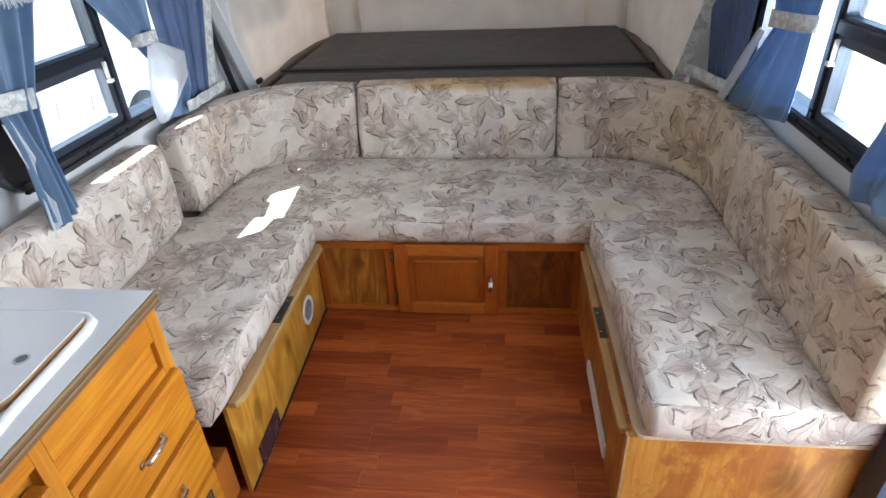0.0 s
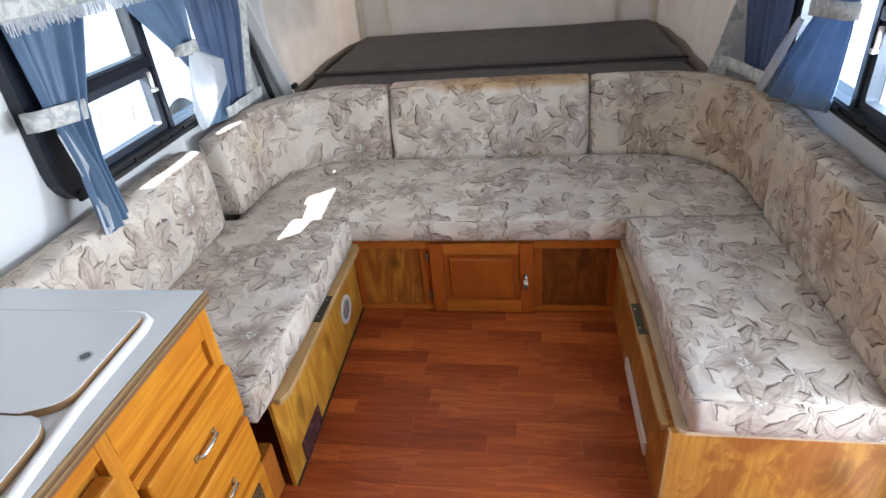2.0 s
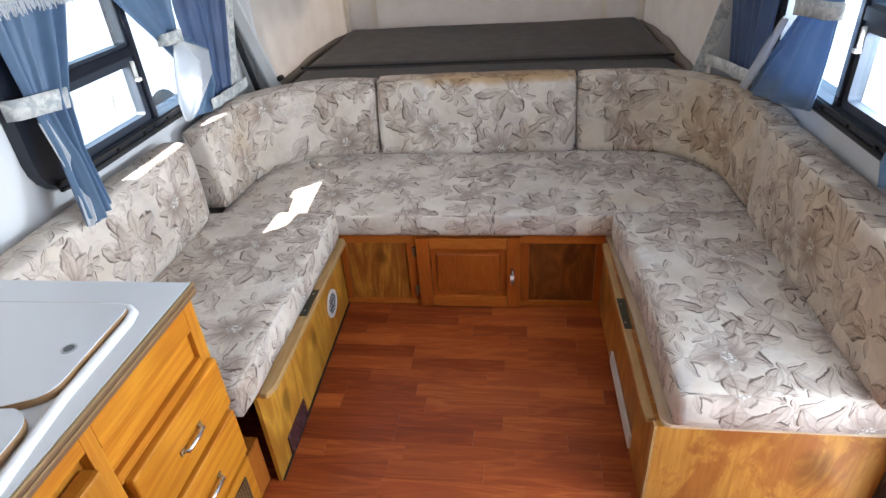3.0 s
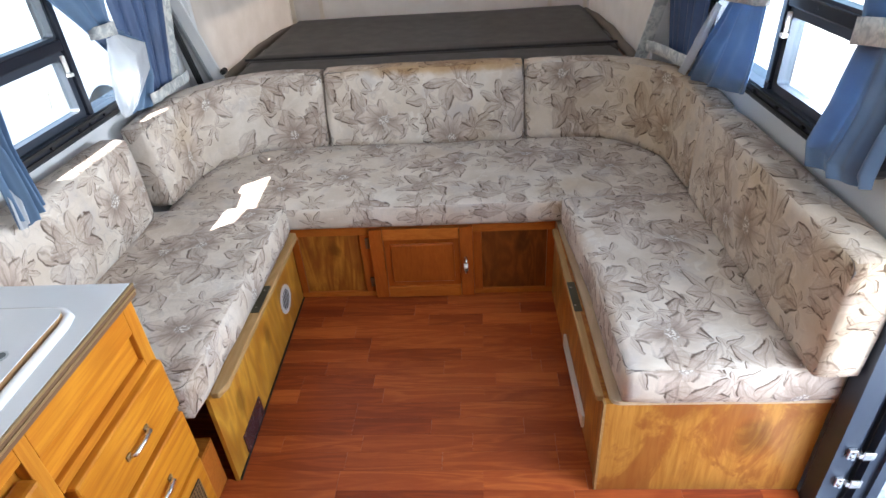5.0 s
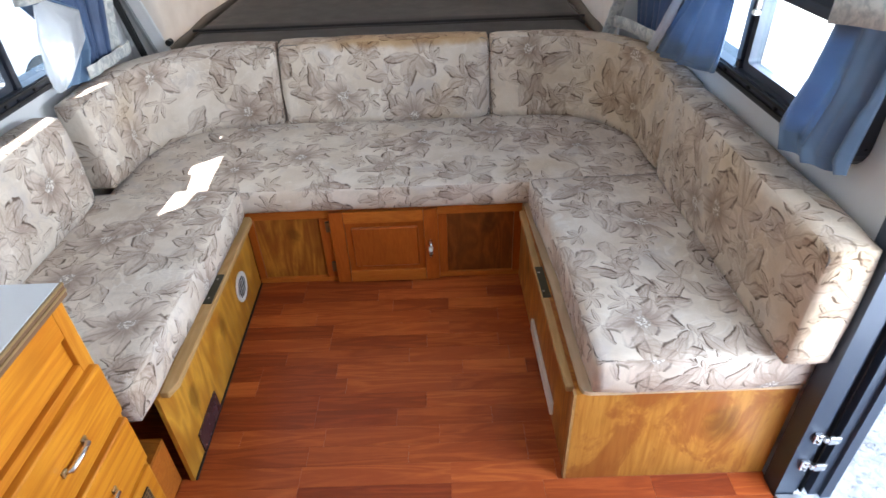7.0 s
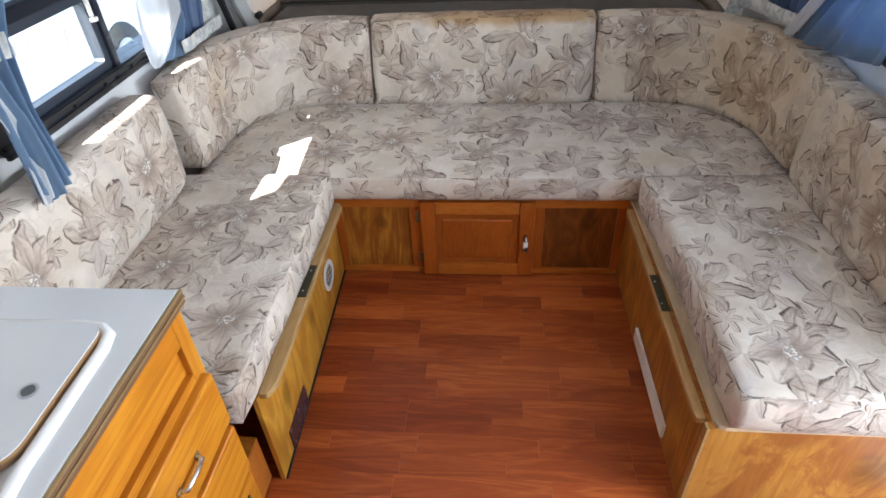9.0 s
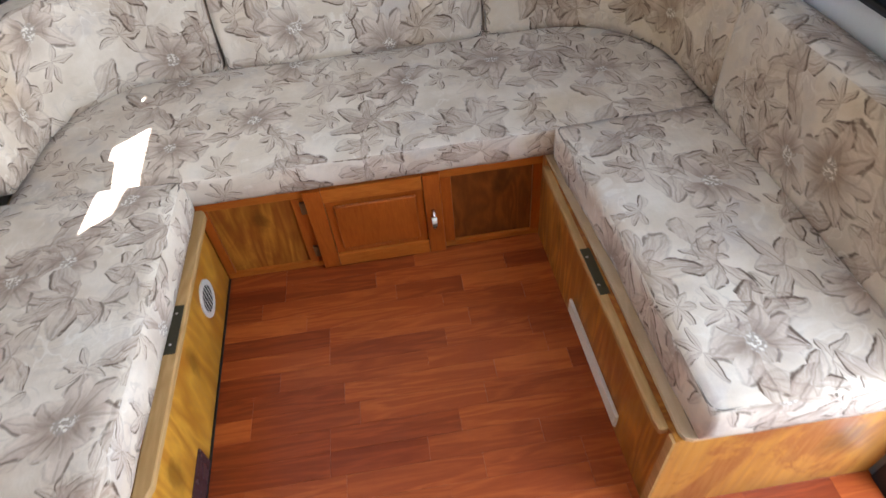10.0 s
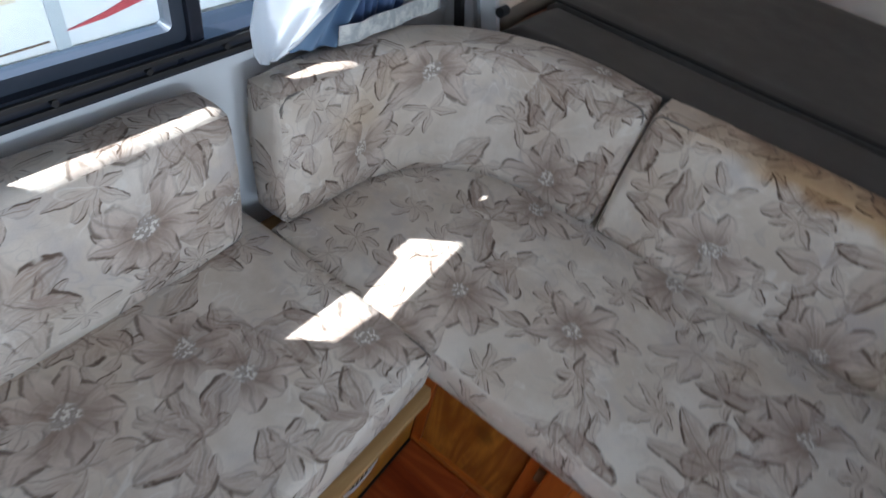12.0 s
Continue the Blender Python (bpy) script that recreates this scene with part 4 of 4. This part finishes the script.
def drawer(y0, y1, z0, z1, name="drawer"):
    bm = bmesh.new()
    box(bm, F - 0.018, F + 0.018, y0, y1, z0, z1, 0.007, 3)
    d = part(name, bm, PINE_Y, cab)
    ym, zm = (y0 + y1) / 2, (z0 + z1) / 2 - 0.005
    bm = bmesh.new()
    tube(bm, [(F + 0.018, ym - 0.032, zm), (F + 0.030, ym - 0.029, zm), (F + 0.032, ym, zm), (F + 0.030, ym + 0.029, zm), (F + 0.018, ym + 0.032, zm)], 0.005, 10)
    part("handle", bm, STEEL, d, "brass and chrome bar handle", True)
    for s in (-1, 1):
        part("handle_base", boxes((F + 0.0175, F + 0.022, ym + s * 0.034 - 0.007, ym + s * 0.034 + 0.007, zm - 0.007, zm + 0.007), bevel=0.002), BRASS, d)
    return d


drawer(1.228, 1.538, 0.512, 0.648)
drawer(1.228, 1.538, 0.356, 0.494)
low = part("vent_door", boxes((F - 0.018, F + 0.012, 1.228, 1.538, 0.075, 0.336), bevel=0.006), PINE_Y, cab)
part("mesh_panel", boxes((F + 0.0125, F + 0.014, 1.27, 1.50, 0.12, 0.305)), BLACK, low)
for k in range(24):
    part("mesh_bar", boxes((F + 0.0142, F + 0.0165, 1.272 + k * 0.0098, 1.275 + k * 0.0098, 0.122, 0.303)), BRASS, low)
for k in range(19):
    part("mesh_bar", boxes((F + 0.0142, F + 0.016, 1.271, 1.499, 0.124 + k * 0.0098, 0.1265 + k * 0.0098)), BRASS, low)
for y0, y1 in ((0.72, 1.19), (0.22, 0.69)):
    d = part("cupboard_door", boxes((F - 0.018, F + 0.016, y0, y1, 0.08, 0.73), bevel=0.007), PINE_V, cab)
    bm = bmesh.new()
    box(bm, F + 0.0165, F + 0.024, y0 + 0.06, y1 - 0.06, 0.14, 0.67, 0.006, 2)
    part("raised_panel", bm, PINE_V, d)

counter = thing("countertop", (-0.78, 1.0, 0.805), "white laminate countertop with brass-edged rim", "countertop")
part("slab", boxes((-1.085, -0.4445, 0.12, 1.55, 0.806, 0.832), bevel=0.002), COUNTER, counter)
for z0, z1, mt, out in ((0.8265, 0.8315, BRASS, 0.4385), (0.819, 0.826, BROWN, 0.4405), (0.8135, 0.8185, BRASS, 0.4385), (0.8035, 0.813, BROWN, 0.441)):
    part("edge_trim", boxes((-0.444, -out, 0.12, 1.552, z0, z1), bevel=0.001), mt, counter)
rim_pts = [(-0.90, 1.462), (-0.54, 1.466), (-0.512, 1.462), (-0.494, 1.448), (-0.487, 1.42), (-0.480, 1.23), (-0.468, 1.14), (-0.455, 1.05), (-0.455, 0.4)]
bm = bmesh.new()
tube(bm, [(x - 0.008, y - 0.004, 0.833) for x, y in rim_pts], 0.010, 10)
part("sink_rim", bm, RIM, counter, "raised white moulded rim", True)


def arc(cx, cy, r, a0, a1, n=8):
    return [(cx + r * math.cos(radians(a0 + (a1 - a0) * k / n)), cy + r * math.sin(radians(a0 + (a1 - a0) * k / n))) for k in range(n + 1)]


covers = []
for outline, label in (([(-0.95, 1.452), (-0.525, 1.452)] + arc(-0.535, 1.425, 0.03, 60, 0, 4) + [(-0.503, 1.34), (-0.500, 1.26)] + arc(-0.545, 1.255, 0.045, 0, -62, 6)
                        + [(-0.56, 1.199), (-0.95, 1.199)], "white laminate sink cover with a finger hole"),
                       ([(-0.95, 1.194), (-0.56, 1.194)] + arc(-0.545, 1.145, 0.052, 80, 0, 7) + [(-0.486, 1.06), (-0.486, 0.75), (-0.95, 0.75)], "white laminate stove cover with chipboard edge")):
    c = thing("sink_cover", (-0.7, outline[0][1], 0.833), label, "worktop cover", "worktop covers")
    bm = bmesh.new()
    prism(bm, outline, "z", 0.8335, 0.8475)
    part("core", bm, CHIP, c, "brown chipboard edge")
    bm = bmesh.new()
    prism(bm, outline, "z", 0.8476, 0.8492)
    part("face", bm, COUNTER, c)
    covers.append(c)
# Flat disc; the finger hole's shade is put into its grey.
bm = bmesh.new()
part("finger_hole", cylinder(bm, (-0.541, 1.328, 0.8496), "z", 0.0115, 0.0012, 20), plain("hole_shadow_grey", (0.10, 0.11, 0.115), 0.5), covers[0], "grey disc coloured like a shaded finger hole")
part("hole_ring", ring(bmesh.new(), -0.554, -0.528, 1.315, 1.341, 0.003, 0.0129, "z", 0.8493, 0.8505), ALU, covers[0])

# ---- curtains ----
def window_curtain(side, x, rows, folds, band, label, phase, lining=None, group="window curtains"):
    top = rows[0]
    c = thing("curtain", (side * abs(x), (top[0] + top[2]) / 2, top[1]), label, "curtain", group)
    cloth_part("panel", drape(bmesh.new(), rows, folds, 0.045, x, side, 56, phase), BLUE, c)
    if band:
        y0, y1, z0, z1, drop = band
        bm = bmesh.new()
        pts = []
        for k in range(15):
            u = k / 14
            pts.append((u, 0.052 * math.sqrt(max(0.0, 1 - (2 * u - 1) ** 2)) - 0.05))
        lo = [bm.verts.new((x - side * (0.05 + b), y0 + (y1 - y0) * u, z0 - drop * u + 0.008 * math.sin(3 * u))) for u, b in pts]
        hi = [bm.verts.new((x - side * (0.05 + b), y0 + (y1 - y0) * u, z1 - drop * u + 0.010 * math.sin(2.5 * u))) for u, b in pts]
        for i in range(14):
            bm.faces.new((lo[i], lo[i + 1], hi[i + 1], hi[i]))
        cloth_part("tieback", bm, BAND, c, "pale grey printed tieback band", 0.006)
    if lining:
        cloth_part("lining", drape(bmesh.new(), lining, 1.5, 0.03, x - side * 0.035, side, 30, phase + 2), LINING, c, "pale lining folded forward")
    return c


window_curtain(-1, -1.035, [(1.93, 1.45, 2.27, 1.45, 1.0, 0.0), (1.95, 1.30, 2.245, 1.29, 1.0, 0.005), (1.960, 1.08, 2.10, 1.06, 0.7, 0.015), (1.950, 0.95, 2.035, 0.94, 0.8, 0.05), (1.890, 0.765, 1.995, 0.79, 0.8, 0.10)],
               3.5, (1.900, 2.120, 1.050, 1.100, 0.03), "blue satin curtain tied back with a printed band", 0.3,
               [(1.950, 1.03, 1.980, 1.03, 0.3, 0.0), (1.935, 0.88, 1.975, 0.88, 0.4, 0.04), (1.880, 0.77, 1.92, 0.775, 0.4, 0.08)])
window_curtain(-1, -1.035, [(2.25, 1.45, 2.78, 1.45, 1.0), (2.42, 1.27, 2.76, 1.25, 0.9), (2.60, 1.10, 2.745, 1.08, 0.6), (2.70, 0.99, 2.94, 1.01, 0.7), (2.72, 0.87, 2.90, 0.88, 0.7), (2.66, 0.80, 2.84, 0.775, 0.6)],
               3.0, (2.61, 2.735, 1.070, 1.110, 0.01), "blue satin curtain with its pale lining turned out", 1.7,
               [(2.645, 1.07, 2.70, 1.07, 0.5), (2.60, 0.97, 2.87, 1.0, 0.8), (2.575, 0.885, 2.85, 0.915, 0.8), (2.58, 0.835, 2.70, 0.835, 0.7), (2.59, 0.815, 2.63, 0.815, 0.6)])
window_curtain(1, 1.035, [(1.70, 1.45, 2.02, 1.45, 1.0), (1.74, 1.28, 1.99, 1.27, 1.0), (1.745, 1.13, 1.955, 1.11, 0.7), (1.755, 1.0, 1.985, 0.99, 0.9), (1.765, 0.885, 2.03, 0.875, 1.0), (1.765, 0.86, 2.0, 0.83, 1.0)],
               3.0, (1.70, 1.965, 1.150, 1.200, 0.045), "blue satin curtain tied back beside the doorway", 0.9)
window_curtain(1, 1.035, [(2.30, 1.45, 2.68, 1.45, 1.0), (2.385, 1.20, 2.65, 1.17, 0.9), (2.405, 1.11, 2.645, 1.08, 0.6), (2.41, 0.98, 2.76, 0.95, 0.9), (2.42, 0.865, 2.88, 0.80, 1.0), (2.425, 0.85, 2.90, 0.775, 1.0)],
               3.0, (2.39, 2.65, 1.105, 1.150, 0.03), "blue satin curtain with pale lined edge", 2.2,
               [(2.64, 1.07, 2.66, 1.07, 0.4), (2.74, 0.93, 2.79, 0.93, 0.5), (2.86, 0.79, 2.915, 0.785, 0.5)])


def bunk_curtain(side, y0, y1, label):
    x = side * 1.045
    c = thing("bunk_curtain", (x, (y0 + y1) / 2, 1.5), label, "curtain", "bunk curtains")
    cloth_part("panel", drape(bmesh.new(), [(y0 - 0.02, 1.5, y1 + 0.06, 1.5, 1), (y0 - 0.01, 1.15, y1 + 0.02, 1.15, 1), (y0 + 0.02, 0.80, y1 - 0.13, 0.80, 0.8)], 6, 0.04, x, side, 70, 0.5 * side), NAVY, c)
    if side < 0:
        cloth_part("trim", drape(bmesh.new(), [(y1 + 0.02, 1.5, y1 + 0.15, 1.5, 0.5), (y1 - 0.02, 1.15, y1 + 0.07, 1.15, 0.5), (y1 - 0.16, 0.79, y1 - 0.06, 0.79, 0.5)], 1, 0.03, x - side * 0.02, side, 20, 1.0), BAND, c, "pale printed curtain border")
        cloth_part("tieback", drape(bmesh.new(), [(y0 - 0.01, 0.832, y1 - 0.02, 0.832, 0.4), (y0 - 0.01, 0.79, y1 - 0.02, 0.79, 0.4)], 1, 0.04, x - side * 0.045, side, 24, 0.0), BAND, c, "pale printed tieback band")
    else:
        bm = bmesh.new()
        prism(bm, [(0.900, 0.752), (0.952, 0.752), (1.038, 1.09), (1.13, 1.47), (1.08, 1.47), (0.986, 1.09)], "y", 3.215, 3.222)
        part("trim", bm, BAND, c, "pale printed curtain border")
        bm = bmesh.new()
        pts = [(0.945, 3.20), (0.965, 3.15), (0.985, 3.05), (0.995, 2.95), (1.01, 2.87), (1.04, 2.83)]
        lo = [bm.verts.new((px, py, 0.792 + 0.004 * k)) for k, (px, py) in enumerate(pts)]
        hi = [bm.verts.new((px, py, 0.836 + 0.004 * k)) for k, (px, py) in enumerate(pts)]
        for k in range(len(pts) - 1):
            bm.faces.new((lo[k], lo[k + 1], hi[k + 1], hi[k]))
        cloth_part("tieback", bm, BAND, c, "pale printed tieback band", 0.005)
    return c


bunk_curtain(-1, 2.80, 3.15, "deep blue bunk curtain gathered beside the post")
bunk_curtain(1, 2.84, 3.29, "deep blue bunk curtain gathered beside the post")


def valance(side, y0, y1, z0):
    v = thing("valance", (side * 1.03, (y0 + y1) / 2, z0), "grey printed valance with a fringed hem", "valance", "window valances")
    cloth_part("cloth", drape(bmesh.new(), [(y0, 1.52, y1, 1.52, 1), (y0 - 0.01, z0 + 0.03, y1 + 0.01, z0 + 0.03, 1)], 16, 0.03, side * 0.985, side, 150, 0.2), BAND, v)
    bm = bmesh.new()
    rnd = random.Random(5)
    for k in range(420):
        y = y0 + (y1 - y0) * k / 419
        tube(bm, [(side * 0.965, y, z0 + 0.034), (side * (0.965 + rnd.uniform(-0.006, 0.006)), y + rnd.uniform(-0.006, 0.006), z0 + rnd.uniform(-0.002, 0.016))], 0.0016, 3)
    part("fringe", bm, LINING, v, "pale cotton fringe")
    return v


valance(-1, 1.90, 3.0, 1.275)
valance(1, 1.70, 2.86, 1.32)

# ---- outside ----
GZ = -0.55
bm = bmesh.new()
bmesh.ops.create_grid(bm, x_segments=60, y_segments=60, size=400)
for v in bm.verts:
    v.co.z = GZ
tagged(link("ground", bm, GRAVEL), "pale crushed gravel yard", "ground", kind="structure")
proto = bmesh.new()
bmesh.ops.create_icosphere(proto, subdivisions=1, radius=1.0)
shape = [v.co.copy() for v in proto.verts]
faces = [[v.index for v in f.verts] for f in proto.faces]
proto.free()
rnd = random.Random(11)
vs, fs = [], []
for k in range(9500):
    x, y = rnd.uniform(1.15, 2.9), rnd.uniform(1.1, 3.7)
    s = rnd.uniform(0.005, 0.013)
    turn = Euler((rnd.uniform(0, 3), rnd.uniform(0, 3), rnd.uniform(0, 6))).to_matrix()
    st = Vector((rnd.uniform(0.8, 1.4), rnd.uniform(0.7, 1.1), rnd.uniform(0.5, 0.8)))
    b = len(vs)
    for c in shape:
        j = 1 + rnd.uniform(-0.2, 0.2)
        p = turn @ Vector((c.x * st.x, c.y * st.y, c.z * st.z)) * s * j
        vs.append((x + p.x, y + p.y, GZ + s * 0.35 + p.z))
    fs += [[b + i for i in f] for f in faces]
me = bpy.data.meshes.new("gravel")
me.from_pydata(vs, [], fs)
me.materials.append(GRAVEL)
tagged(new("gravel", me), "loose pale crushed stones outside the doorway", "gravel", kind="stuff")


def trailer(x, y0, y1, face, label, stripes):
    """A parked white trailer; stripes are (name, material, label, outline in y and z) on the side that faces the window."""
    t = thing("parked_trailer", (x, (y0 + y1) / 2, GZ), label, "trailer", "parked trailers")
    bm = bmesh.new()
    prism(bm, [(y0, GZ + 0.22), (y1, GZ + 0.22), (y1 + 0.1, GZ + 1.4), (y1 - 0.5, GZ + 2.1), (y0 + 0.3, GZ + 2.1), (y0 - 0.1, GZ + 1.2)], "x", x - 1.0, x + 1.0)
    bmesh.ops.bevel(bm, geom=bm.edges[:], offset=0.06, segments=2, affect="EDGES")
    part("body", bm, PAINT, t)
    f = x + face * 1.0
    lo, hi = sorted((f, f + face * 0.008))
    for name, mt, lab, outline in stripes:
        part(name, prism(bmesh.new(), outline, "x", lo, hi), mt, t, lab)
    for yy in (y0 + 1.5, y1 - 1.6):
        wheel = part("wheel", cylinder(bmesh.new(), (x + face * 0.93, yy, GZ + 0.30), "x", 0.30, 0.16, 28), BLACK, t)
        part("rim", cylinder(bmesh.new(), (x + face * 1.015, yy, GZ + 0.30), "x", 0.17, 0.02, 20), ALU, wheel)
    return t


swoosh = [(3.16, -0.22), (3.40, -0.20), (3.62, -0.155), (3.82, -0.06), (4.08, 0.12), (4.4, 0.40), (4.4, 0.48), (4.06, 0.19), (3.80, 0.00), (3.60, -0.105), (3.40, -0.17)]
trailer(-4.2, 0.6, 7.4, 1, "white parked trailer with tan and red stripes",
        [("stripe", RED, "red curved body stripe", swoosh),
         ("stripe", TAN, "tan body stripe", [(1.6, -0.08), (3.02, -0.03), (2.90, 0.12), (1.6, 0.10)]),
         ("stripe", TAN, "tan body stripe", [(4.72, 0.13), (5.02, 0.11), (5.00, 0.24), (4.75, 0.25)]),
         ("stripe", TAN, "tan body stripe", [(5.12, 0.07), (5.46, 0.05), (5.44, 0.20), (5.15, 0.20)]),
         ("seam", BROWN, "thin brown body seam", [(2.75, -0.262), (3.10, -0.250), (3.10, -0.243), (2.75, -0.255)]),
         ("corner_trim", PALE_TRIM, "pale grey upright trim", round_rect(3.125, 3.195, GZ + 0.25, 0.6, 0.01))])
trailer(12.0, 4.0, 10.0, -1, "white parked trailer with a red stripe",
        [("stripe", RED, "red body stripe", round_rect(4.2, 9.6, GZ + 0.72, GZ + 0.80, 0.01))])

# ---- floor strips ----
PITCH = 0.0655
strip_mesh = {}
rnd = random.Random(3)


def strip_piece(x0, x1, y0, y1):
    key = round((x1 - x0) / 0.01)
    if key not in strip_mesh:
        bm = bmesh.new()
        L, W, e = key * 0.01 - 0.0005, PITCH - 0.0005, 0.0005
        lo = [bm.verts.new(p) for p in ((0, 0, -0.0055), (L, 0, -0.0055), (L, W, -0.0055), (0, W, -0.0055))]
        md = [bm.verts.new((v.co.x, v.co.y, -e * 0.6)) for v in lo]
        hi = [bm.verts.new(p) for p in ((e, e, 0), (L - e, e, 0), (L - e, W - e, 0), (e, W - e, 0))]
        bm.faces.new(hi)
        for a, b in ((lo, md), (md, hi)):
            for i in range(4):
                bm.faces.new((a[i], a[(i + 1) % 4], b[(i + 1) % 4], b[i]))
        me = bpy.data.meshes.new("strip")
        bm.to_mesh(me)
        bm.free()
        me.materials.append(LAMINATE)
        strip_mesh[key] = me
    ob = new("floor_strip", strip_mesh[key])
    ob.location = (x0, y0, 0)
    ob.parent = floor
    return ob


y = 2.60
while y > 1.0:
    y0 = y - PITCH
    xe = 0.54 if y0 > 1.70 else 1.06
    x = -0.52 if y0 > 1.70 else -0.53
    first = True
    while x < xe - 0.005:
        step_x = rnd.choice((0.21, 0.25, 0.29, 0.34, 0.42)) if not first else rnd.choice((0.12, 0.19, 0.26, 0.33))
        x1 = x + step_x
        if x1 > xe - 0.06:
            x1 = xe
        n = round((x1 - x) / 0.01)
        strip_piece(x, x + n * 0.01, y0, y)
        x, first = x + n * 0.01, False
    y = y0
